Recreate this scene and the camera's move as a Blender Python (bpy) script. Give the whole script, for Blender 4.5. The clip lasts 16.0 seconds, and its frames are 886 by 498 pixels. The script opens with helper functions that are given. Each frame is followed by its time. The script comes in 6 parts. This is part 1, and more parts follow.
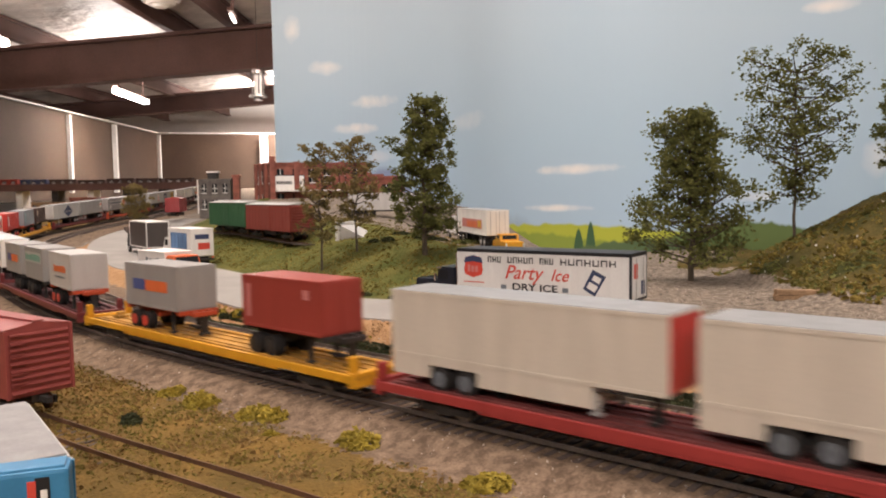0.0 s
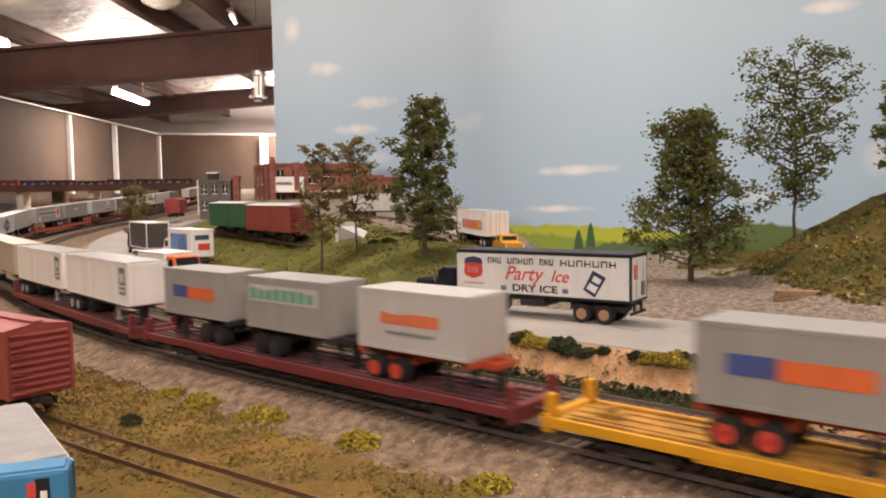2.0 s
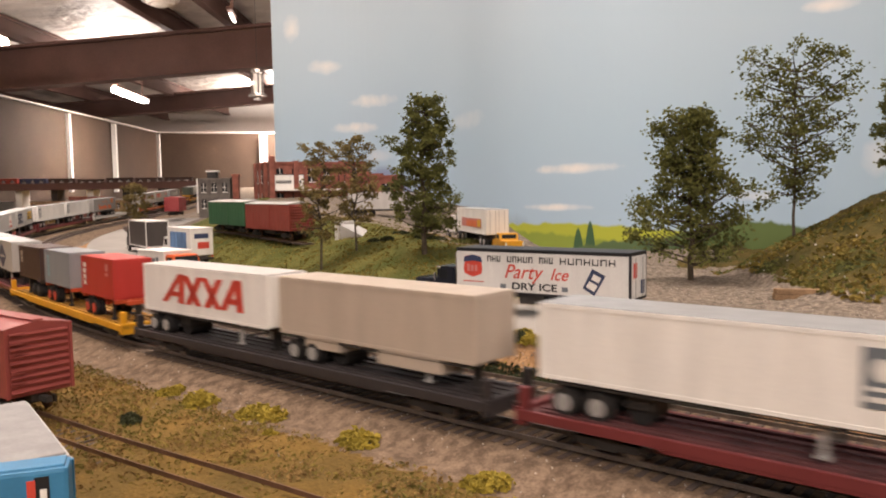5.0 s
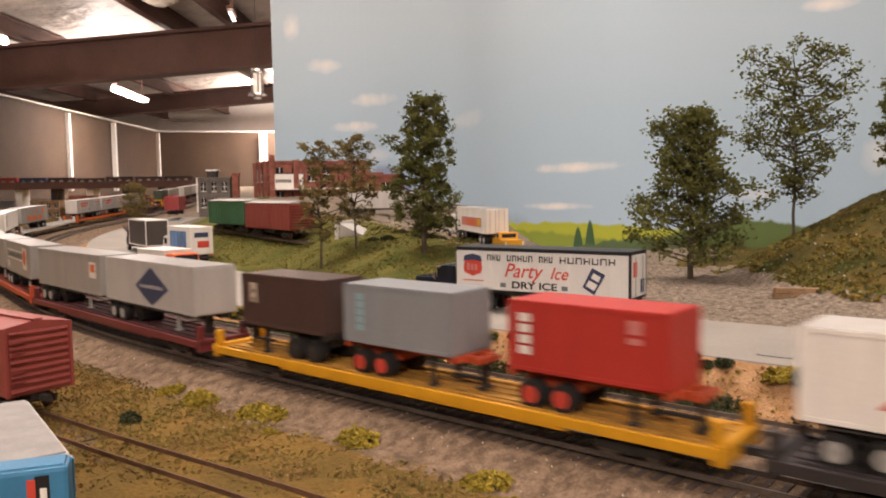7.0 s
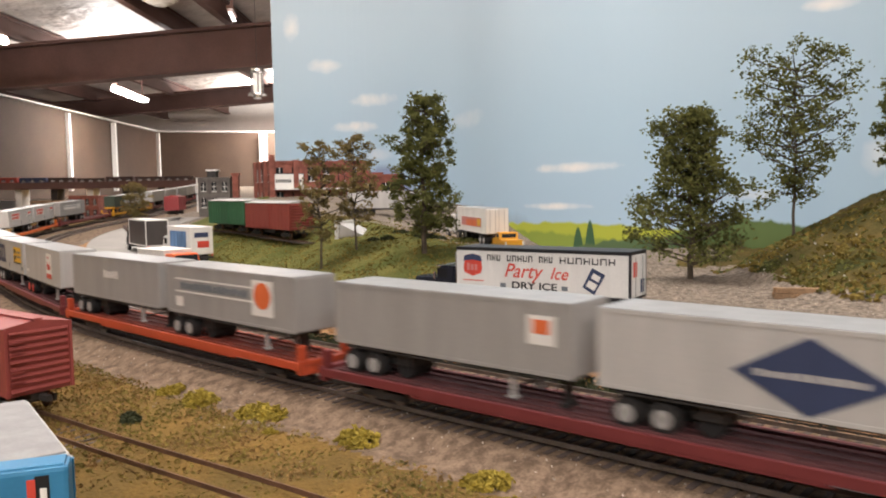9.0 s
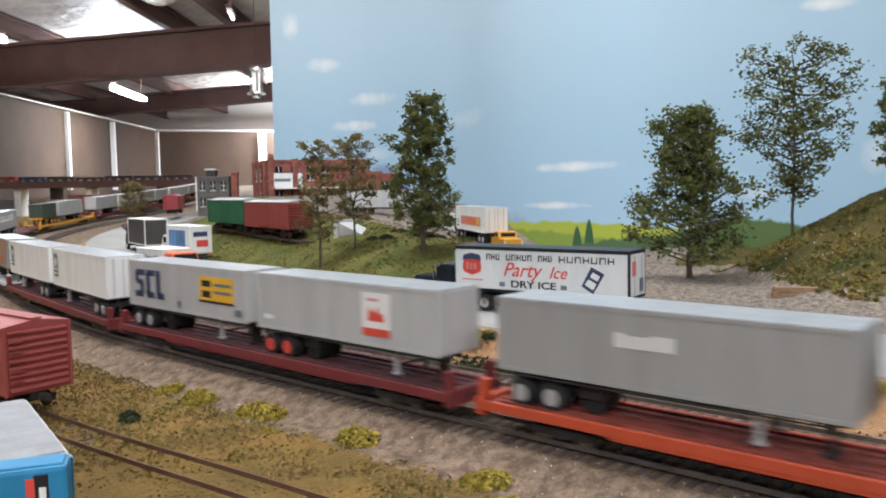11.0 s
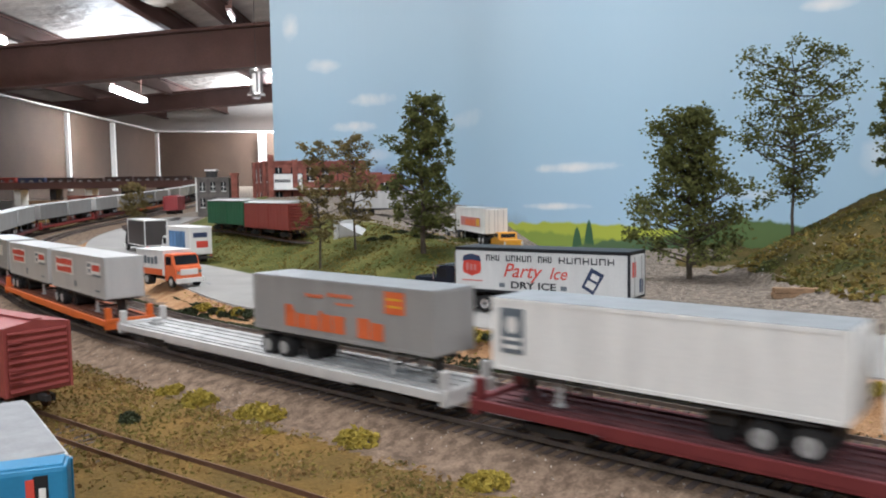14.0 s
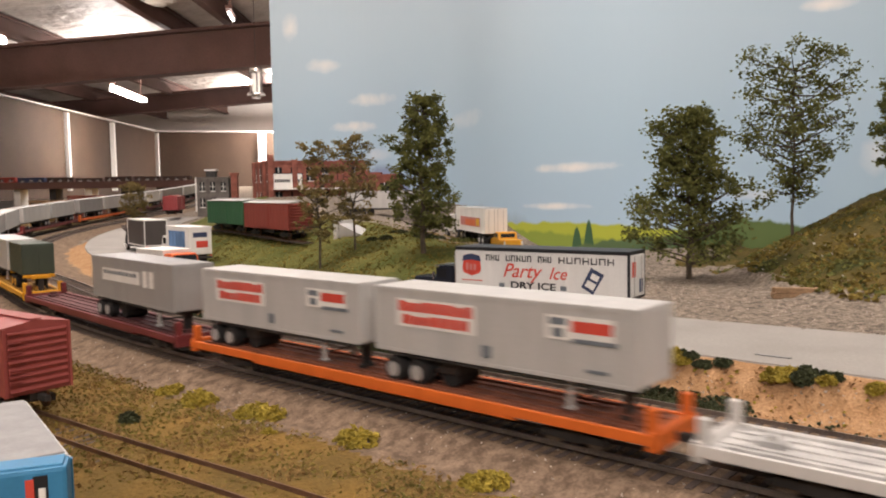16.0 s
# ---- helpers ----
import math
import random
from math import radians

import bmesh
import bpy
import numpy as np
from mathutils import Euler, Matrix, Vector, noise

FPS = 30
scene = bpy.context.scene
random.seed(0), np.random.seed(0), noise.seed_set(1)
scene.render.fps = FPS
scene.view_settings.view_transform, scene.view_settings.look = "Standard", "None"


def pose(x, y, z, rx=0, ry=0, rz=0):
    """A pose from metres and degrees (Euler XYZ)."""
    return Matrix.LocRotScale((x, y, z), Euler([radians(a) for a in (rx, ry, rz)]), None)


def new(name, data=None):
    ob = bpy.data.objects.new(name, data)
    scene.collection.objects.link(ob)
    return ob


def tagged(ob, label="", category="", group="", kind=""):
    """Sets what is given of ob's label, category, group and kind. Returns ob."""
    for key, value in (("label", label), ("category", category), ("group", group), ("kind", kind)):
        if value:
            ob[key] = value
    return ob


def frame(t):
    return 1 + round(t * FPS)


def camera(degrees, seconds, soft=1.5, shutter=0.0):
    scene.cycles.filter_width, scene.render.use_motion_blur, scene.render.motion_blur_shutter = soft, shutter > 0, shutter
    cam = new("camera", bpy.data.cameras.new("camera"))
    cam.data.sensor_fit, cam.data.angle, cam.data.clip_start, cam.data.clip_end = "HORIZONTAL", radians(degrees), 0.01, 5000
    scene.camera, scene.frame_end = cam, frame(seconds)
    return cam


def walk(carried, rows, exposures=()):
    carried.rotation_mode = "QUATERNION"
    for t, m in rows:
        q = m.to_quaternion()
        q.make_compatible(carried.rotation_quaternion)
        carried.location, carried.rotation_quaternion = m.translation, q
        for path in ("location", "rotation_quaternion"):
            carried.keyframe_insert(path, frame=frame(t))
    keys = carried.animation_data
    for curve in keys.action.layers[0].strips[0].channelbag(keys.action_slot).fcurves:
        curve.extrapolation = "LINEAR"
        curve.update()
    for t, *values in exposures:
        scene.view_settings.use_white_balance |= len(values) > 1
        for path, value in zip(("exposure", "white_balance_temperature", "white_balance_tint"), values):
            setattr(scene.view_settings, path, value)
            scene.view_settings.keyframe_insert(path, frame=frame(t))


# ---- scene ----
# ---- camera ----
FT = 0.0035            # one foot at 1:87
RAIL = 1.145           # top of the rails above the room's floor
EYE = 1.25
cam = camera(58.5, 16.0, soft=2.0, shutter=0.7)


def aim(dx, dy):
    """Camera pose turned by a small sway (thousandths of the focal length)."""
    return pose(0, 0, EYE) @ pose(0, 0, 0, 90 - 4.33 + dy * 0.0409, 0, 0) @ pose(0, 0, 0, 0, 0, -0.9) @ pose(0, 0, 0, 0, dx * 0.0409, 0)


SWAY = [(0, 1, 3), (0.5, 1, 4.5), (2.0, 1, 4.5), (2.5, 0.5, 2.5), (3.0, 0.3, 3.2), (3.5, 0.3, 1.7), (4.0, 0.3, 1.7),
        (6.5, 0, 1.7), (7.0, 0, 0), (7.5, 0, 1.5), (8.0, 0, 0.8), (8.5, 0, 0.2), (9.0, 0, 0), (11.5, -1.7, -1.7),
        (12.0, -1.7, 0), (12.5, -1.7, 0), (13.0, -1.7, 1), (13.5, -1.5, 2), (14.0, -1.7, 0), (14.5, -1.7, -1.7),
        (15.0, -2, -1.7), (15.5, -2, -0.8), (16.0, -2, -0.2)]
walk(cam, [(t, aim(dx, dy)) for t, dx, dy in SWAY],
     exposures=[(0, 0.04, 6400, 13), (1.0, 0.0, 6600, 14), (1.5, 0.0, 6700, 13), (2.0, 0.08, 6600, 14), (3.0, 0.05, 6600, 14), (3.5, 0.14, 6600, 14), (4.0, 0.16, 6600, 14),
                (6.5, 0.0, 6850, 15), (7.0, 0.0, 6900, 16), (7.5, 0.02, 6700, 14), (8.0, 0.11, 6600, 12), (8.5, 0.14, 6500, 11), (9.0, 0.20, 6050, 8),
                (11.5, 0.17, 5080, -1), (12.0, 0.15, 5000, -3), (13.0, 0.12, 4980, -3), (13.5, 0.06, 4980, -3), (14.0, 0.0, 5150, 2), (14.5, 0.0, 5400, 4),
                (15.0, 0.0, 5750, 9), (15.5, 0.0, 6050, 11), (16.0, 0.03, 6300, 11)])

# ---- light ----
world = bpy.data.worlds.new("world")
world.use_nodes = True
scene.world = world
world.node_tree.nodes["Background"].inputs["Color"].default_value = (1.0, 0.93, 0.85, 1)
world.node_tree.nodes["Background"].inputs["Strength"].default_value = 0.05


def tube_and_fill_lamp(x, y, z, rz, length, power, upward=0.7):
    data = bpy.data.lights.new("tube_and_fill_light", "AREA")
    data.shape, data.size, data.size_y = "RECTANGLE", length, 0.12
    data.energy, data.color = power, (1.0, 0.895, 0.825)
    ob = new("tube_and_fill_light", data)
    ob.matrix_world = pose(x, y, z, 0, 0, rz)
    # added upward lamp; shares above 1 are extra fill for ceiling and upper walls
    up = data.copy()
    up.energy = power * upward
    top = new("tube_and_fill_upper", up)
    top.matrix_world = pose(x, y, z + 0.02, 180, 0, rz)
    return ob


# seven unseen fills brighten layout, backdrop and hall; two sit at modelled tubes
for lx, ly, lz, lr, pw, up_share in ((-0.7, -2.0, 2.6, 0, 60, 0.7), (0.8, -1.7, 2.6, 0, 35, 0.7), (-0.5, 0.9, 2.8, 20, 32, 0.7), (0.55, 0.35, 2.8, 20, 7, 0.7),
                                     (-1.7, 2.2, 2.8, 90, 13, 0.7), (-1.0, 5.4, 2.75, 90, 85, 1.6), (-3.35, 5.8, 2.38, 90, 30, 3.6), (-3.9, 9.9, 2.42, 90, 50, 3.0), (-2.6, 13.6, 2.7, 90, 210, 2.2)):
    tube_and_fill_lamp(lx, ly, lz, lr, 1.2, pw, up_share)


# ---- materials ----
def mat(name, color, rough=0.6, metal=0.0, vary=0.15, scale=40.0, bump=0.1, bscale=300.0, second=None, spec=0.3, streak=1.0):
    m = bpy.data.materials.new(name)
    m.use_nodes = True
    nt = m.node_tree
    n, l = nt.nodes, nt.links
    b = n["Principled BSDF"]
    b.inputs["Roughness"].default_value = rough
    b.inputs["Metallic"].default_value = metal
    b.inputs["Specular IOR Level"].default_value = spec
    co = n.new("ShaderNodeTexCoord")
    na = n.new("ShaderNodeTexNoise")
    na.inputs["Scale"].default_value, na.inputs["Detail"].default_value = scale, 6
    mp = n.new("ShaderNodeMapping")
    mp.inputs["Scale"].default_value = (1.0, 1.0, streak)
    l.new(co.outputs["Object"], mp.inputs["Vector"])
    l.new(mp.outputs["Vector"], na.inputs["Vector"])
    nb = n.new("ShaderNodeTexNoise")
    nb.inputs["Scale"].default_value, nb.inputs["Detail"].default_value = bscale, 4
    l.new(co.outputs["Object"], nb.inputs["Vector"])
    ramp = n.new("ShaderNodeValToRGB")
    c2 = second or tuple(c * (1 - vary) for c in color)
    c1 = color if second else tuple(min(1, c * (1 + vary * 0.6)) for c in color)
    ramp.color_ramp.elements[0].position, ramp.color_ramp.elements[1].position = 0.35, 0.65
    ramp.color_ramp.elements[0].color = (*c2, 1)
    ramp.color_ramp.elements[1].color = (*c1, 1)
    l.new(na.outputs["Fac"], ramp.inputs["Fac"])
    mix = n.new("ShaderNodeMix")
    mix.data_type, mix.blend_type = "RGBA", "MULTIPLY"
    mix.inputs["Factor"].default_value = min(1, vary * 2)
    r2 = n.new("ShaderNodeValToRGB")
    r2.color_ramp.elements[0].position, r2.color_ramp.elements[1].position = 0.3, 0.7
    r2.color_ramp.elements[0].color = (0.55, 0.55, 0.55, 1)
    l.new(nb.outputs["Fac"], r2.inputs["Fac"])
    l.new(ramp.outputs["Color"], mix.inputs["A"])
    l.new(r2.outputs["Color"], mix.inputs["B"])
    l.new(mix.outputs["Result"], b.inputs["Base Color"])
    bp = n.new("ShaderNodeBump")
    bp.inputs["Strength"].default_value, bp.inputs["Distance"].default_value = bump, 0.5 / bscale
    l.new(nb.outputs["Fac"], bp.inputs["Height"])
    l.new(bp.outputs["Normal"], b.inputs["Normal"])
    return m


PAINTS = {}


def paint(name, color, rough=0.45, vary=0.07):
    """Model paint: slightly uneven, a little dusty."""
    if name not in PAINTS:
        PAINTS[name] = mat(name, color, rough, 0, vary, 120, 0.05, 900, None, 0.3, 0.18)
    return PAINTS[name]


def glow(name, color, strength):
    m = bpy.data.materials.new(name)
    m.use_nodes = True
    b = m.node_tree.nodes["Principled BSDF"]
    b.inputs["Base Color"].default_value = (*color, 1)
    b.inputs["Emission Color"].default_value = (*color, 1)
    b.inputs["Emission Strength"].default_value = strength
    return m


M_GRASS = mat("dry_grass", (0.235, 0.140, 0.040), 0.95, 0, 0.4, 24, 1.0, 500, (0.155, 0.102, 0.034), 0.05)
M_GREEN = mat("green_grass", (0.17, 0.155, 0.045), 0.95, 0, 0.5, 22, 1.0, 380, (0.085, 0.095, 0.025), 0.05)
M_HILL = mat("hill_turf", (0.15, 0.105, 0.035), 0.95, 0, 0.5, 18, 1.0, 300, (0.055, 0.058, 0.018), 0.05)
M_BALLAST = mat("ballast", (0.235, 0.165, 0.112), 0.95, 0, 0.4, 160, 1.0, 700, None, 0.05)
M_SAND = mat("sandy_soil", (0.50, 0.30, 0.155), 0.95, 0, 0.4, 90, 1.0, 700, (0.36, 0.20, 0.095), 0.05)
M_GRAVEL = mat("gravel", (0.285, 0.232, 0.18), 0.95, 0, 0.5, 200, 1.0, 800, None, 0.05)
M_ROAD = mat("concrete_road", (0.33, 0.305, 0.275), 0.85, 0, 0.12, 14, 0.2, 500, None, 0.1)
M_TAR = mat("tar_streak", (0.27, 0.26, 0.25), 0.8, 0, 0.2, 200, 0.1, 900)
M_RAIL = mat("rail_steel", (0.30, 0.26, 0.23), 0.35, 0.7, 0.3, 60, 0.1, 900)
M_RUST = mat("rusty_rail", (0.16, 0.085, 0.05), 0.6, 0.3, 0.3, 60, 0.1, 900)
M_TIE = mat("tie_wood", (0.12, 0.09, 0.075), 0.9, 0, 0.3, 90, 0.3, 900)
M_RUBBER = mat("rubber", (0.025, 0.023, 0.022), 0.7, 0, 0.2, 200, 0.1, 900)
M_STEEL = mat("dark_steel", (0.05, 0.045, 0.042), 0.6, 0.2, 0.3, 120, 0.1, 900)
M_HUB = paint("wheel_hub", (0.40, 0.385, 0.365), 0.4)
M_CHROME = mat("chrome", (0.7, 0.7, 0.7), 0.2, 0.9, 0.1, 100, 0.02, 900)
M_BLACK = paint("black_paint", (0.02, 0.02, 0.022), 0.45)
M_WHITE = paint("white_paint", (0.80, 0.77, 0.72), 0.45)
M_BARK = mat("bark", (0.11, 0.085, 0.06), 0.9, 0, 0.3, 120, 0.5, 600)
M_LEAF = mat("leaf_green", (0.25, 0.25, 0.075), 0.85, 0, 0.4, 60, 0.3, 600, (0.12, 0.13, 0.045), 0.1)
M_LEAF2 = mat("leaf_olive", (0.36, 0.27, 0.11), 0.85, 0, 0.4, 60, 0.3, 600, (0.21, 0.17, 0.065), 0.1)
M_BUSH = mat("bush_yellow_green", (0.50, 0.38, 0.065), 0.9, 0, 0.4, 70, 0.5, 500, (0.32, 0.245, 0.045), 0.05)
M_BUSH_DARK = mat("bush_dark_green", (0.10, 0.11, 0.055), 0.9, 0, 0.5, 70, 0.5, 500, (0.055, 0.06, 0.032), 0.05)
M_BRICK = mat("red_brick", (0.30, 0.105, 0.075), 0.85, 0, 0.3, 60, 0.3, 500)
M_WOOD = mat("weathered_wood", (0.36, 0.23, 0.13), 0.85, 0, 0.35, 60, 0.3, 500)
M_GLASS = mat("dark_glass", (0.02, 0.022, 0.025), 0.08, 0, 0.1, 50, 0.0, 500, None, 0.5)
M_BEAM = mat("beam_brown", (0.145, 0.078, 0.062), 0.6, 0, 0.15, 3, 0.05, 60)
M_CEIL = mat("ceiling_sheet", (0.62, 0.56, 0.50), 0.5, 0, 0.2, 2.5, 0.6, 6)
M_WALL = mat("white_wall", (0.80, 0.75, 0.69), 0.8, 0, 0.08, 2, 0.05, 60)
M_CURTAIN = mat("brown_curtain", (0.070, 0.044, 0.028), 0.8, 0, 0.15, 2, 0.1, 40)
M_FLOOR = mat("room_floor", (0.25, 0.23, 0.21), 0.6, 0, 0.2, 3, 0.1, 60)


# ---- mesh helpers ----
def mesh_of(bm, name):
    me = bpy.data.meshes.new(name)
    bm.to_mesh(me)
    bm.free()
    return me


def part(name, bm, material, parent, label=""):
    me = bm if isinstance(bm, bpy.types.Mesh) else mesh_of(bm, name)
    if material and not me.materials:
        for m in (material if isinstance(material, (list, tuple)) else [material]):
            me.materials.append(m)
    ob = new(name, me)
    if parent:
        ob.parent = parent
    if label:
        ob["label"] = label
    return ob


def box(bm, x0, x1, y0, y1, z0, z1, bevel=0.0, index=0):
    r = bmesh.ops.create_cube(bm, size=1.0)
    vs = r["verts"]
    bmesh.ops.scale(bm, vec=(x1 - x0, y1 - y0, z1 - z0), verts=vs)
    bmesh.ops.translate(bm, vec=((x0 + x1) / 2, (y0 + y1) / 2, (z0 + z1) / 2), verts=vs)
    fs = {f for v in vs for f in v.link_faces}
    for f in fs:
        f.material_index = index
    if bevel:
        es = {e for v in vs for e in v.link_edges}
        bmesh.ops.bevel(bm, geom=list(es), offset=bevel, segments=2, affect="EDGES", profile=0.6)
    return bm


def B(*boxes, bevel=0.0):
    bm = bmesh.new()
    for b in boxes:
        box(bm, *b, bevel=bevel)
    return bm


def FB(*boxes, bevel=0.0):
    """Boxes given in scale feet."""
    return B(*[[v * FT for v in b] for b in boxes], bevel=bevel * FT)


def disc(bm, r, y0, y1, x, z, seg=20, inner=0.0):
    """A wheel-like cylinder whose axis is y."""
    m = Matrix.Translation((x, (y0 + y1) / 2, z)) @ Matrix.Rotation(math.pi / 2, 4, "X")
    bmesh.ops.create_cone(bm, cap_ends=True, segments=seg, radius1=r, radius2=r, depth=abs(y1 - y0), matrix=m)
    return bm


def prism(points, depth, axis="y"):
    """Flat outline (x, z) drawn out along y."""
    bm = bmesh.new()
    a = [bm.verts.new((x, 0, z)) for x, z in points]
    b = [bm.verts.new((x, depth, z)) for x, z in points]
    bm.faces.new(a)
    bm.faces.new(list(reversed(b)))
    for i in range(len(a)):
        j = (i + 1) % len(a)
        bm.faces.new((a[j], a[i], b[i], b[j]))
    bmesh.ops.recalc_face_normals(bm, faces=bm.faces)
    return bm


def text_mesh(body, size, lean=0.0, bold=0.0):
    cu = bpy.data.curves.new("lettering", "FONT")
    cu.body, cu.size, cu.extrude, cu.align_x = body, size, 0.00008, "LEFT"
    cu.shear, cu.offset = lean, bold
    ob = bpy.data.objects.new("lettering", cu)
    me = bpy.data.meshes.new_from_object(ob)
    bpy.data.objects.remove(ob)
    return me


def empty(name, m=None):
    ob = new(name)
    ob.empty_display_size = 0.02
    if m is not None:
        ob.matrix_world = m
    return ob


# ---- the line of the track ----
NODES = [(0.90, -0.408), (0.60, -0.147), (0.37, 0.052), (0.145, 0.247), (-0.042, 0.408), (-0.16, 0.514), (-0.265, 0.616), (-0.385, 0.755), (-0.50, 0.91),
         (-0.64, 1.10), (-0.77, 1.34), (-0.855, 1.62), (-0.885, 1.95), (-0.895, 2.30), (-0.93, 2.75), (-1.01, 3.3), (-1.16, 4.0), (-1.36, 4.8), (-1.6, 5.8), (-1.9, 6.8)]


def smooth_line(nodes, step):
    p = np.array([2 * np.array(nodes[0]) - nodes[1]] + [np.array(q) for q in nodes] + [2 * np.array(nodes[-1]) - nodes[-2]], float)
    out = []
    for i in range(1, len(p) - 2):
        for t in np.linspace(0, 1, 60, endpoint=False):
            a, b, c, d = p[i - 1:i + 3]
            out.append(0.5 * (2 * b + (c - a) * t + (2 * a - 5 * b + 4 * c - d) * t * t + (3 * b - a - 3 * c + d) * t ** 3))
    out = np.array(out)
    for k in range(6):
        out[1:-1] = (out[:-2] + out[1:-1] * 2 + out[2:]) / 4
    s = np.r_[0, np.cumsum(np.linalg.norm(np.diff(out, axis=0), axis=1))]
    g = np.arange(0, s[-1], step)
    return np.c_[np.interp(g, s, out[:, 0]), np.interp(g, s, out[:, 1])]


STEP = 0.01
LINE = smooth_line(NODES, STEP)
TANG = np.gradient(LINE, axis=0)
TANG /= np.linalg.norm(TANG, axis=1)[:, None]
NORM = np.c_[TANG[:, 1], -TANG[:, 0]]        # towards the back of the layout


def climb(s):
    """Height of the rails over RAIL at s metres along the line."""
    return 0.036 * max(0.0, s - 2.1) if s < 6 else 0.1404


def on_line(s, off=0.0):
    i = min(max(s / STEP, 0), len(LINE) - 1.001)
    k, f = int(i), i - int(i)
    p = LINE[k] * (1 - f) + LINE[k + 1] * f
    n = NORM[k] * (1 - f) + NORM[k + 1] * f
    return Vector((p[0] + n[0] * off, p[1] + n[1] * off, RAIL + climb(s)))


def line_coords(x, y):
    """Distance along the line and behind it, for arrays of points."""
    sub = LINE[::4]
    d2 = (x[:, None] - sub[None, :, 0]) ** 2 + (y[:, None] - sub[None, :, 1]) ** 2
    k = np.argmin(d2, axis=1) * 4
    k = np.clip(k, 0, len(LINE) - 1)
    r = np.c_[x, y] - LINE[k]
    along = (r * TANG[k]).sum(1)
    return k * STEP + along, (r * NORM[k]).sum(1)


def sstep(a, b, v):
    t = np.clip((v - a) / (b - a), 0, 1)
    return t * t * (3 - 2 * t)


def road_rise(s):
    return 0.0130 * (1 - sstep(1.27, 1.62, s)) + 0.001


def road_shift(s):
    return 0.036 * sstep(1.42, 1.88, s)


def hill_share(x, y):
    """Height of the hill as a share of 0.104 m: an even slope that falls away again towards the backdrop."""
    d = np.clip(x - 0.278 - 0.10 * (y - 0.8), 0, 0.26)
    d = d * sstep(-0.01, 0.05, d)
    return 4.6 * d * sstep(0.46, 0.74, y) * (1 - 0.8 * sstep(0.80, 1.0, y))


def ground_height(x, y):
    x, y = np.atleast_1d(np.asarray(x, float)), np.atleast_1d(np.asarray(y, float))
    s, v = line_coords(x, y)
    c = 0.036 * np.clip(s - 2.1, 0, 3.9) * sstep(-0.22, -0.05, v)
    z = np.full(x.shape, -0.0105)
    bal = np.maximum(1 - np.clip((np.abs(v) - 0.020) / 0.016, 0, 1), 1 - np.clip((np.abs(v - 0.066) - 0.020) / 0.016, 0, 1))
    bal = np.where((v > 0) & (v < 0.066), 1, bal)
    z = z + 0.0065 * bal
    rr = road_rise(s)
    v = v - road_shift(s) * sstep(0.05, 0.13, v)
    z = z + (rr + 0.0105) * sstep(0.088, 0.119, v)
    lot = 0.060 - 0.025 * sstep(-0.16, 0.06, x) - 0.011 * sstep(0.10, 0.15, x)
    z = z + (lot - rr) * sstep(0.232, 0.42, v) * sstep(1.32, 1.60, s)
    z = z - 0.035 * sstep(0.79, 0.95, y) * sstep(0.12, 0.20, x)
    z = z + 0.104 * hill_share(x, y)
    return RAIL + c + z


def ground_z(x, y):
    return float(ground_height(x, y)[0])


# ---- ground ----
def graded(a, b, fine0, fine1, h, grow):
    out = list(np.arange(fine0, fine1, h))
    d, p = h, fine1
    while p < b:
        out.append(p)
        d *= grow
        p += d
    out.append(b)
    d, p = h, fine0
    left = []
    while p > a:
        d *= grow
        p -= d
        left.append(max(p, a))
    return np.array(sorted(set(left)) + out)


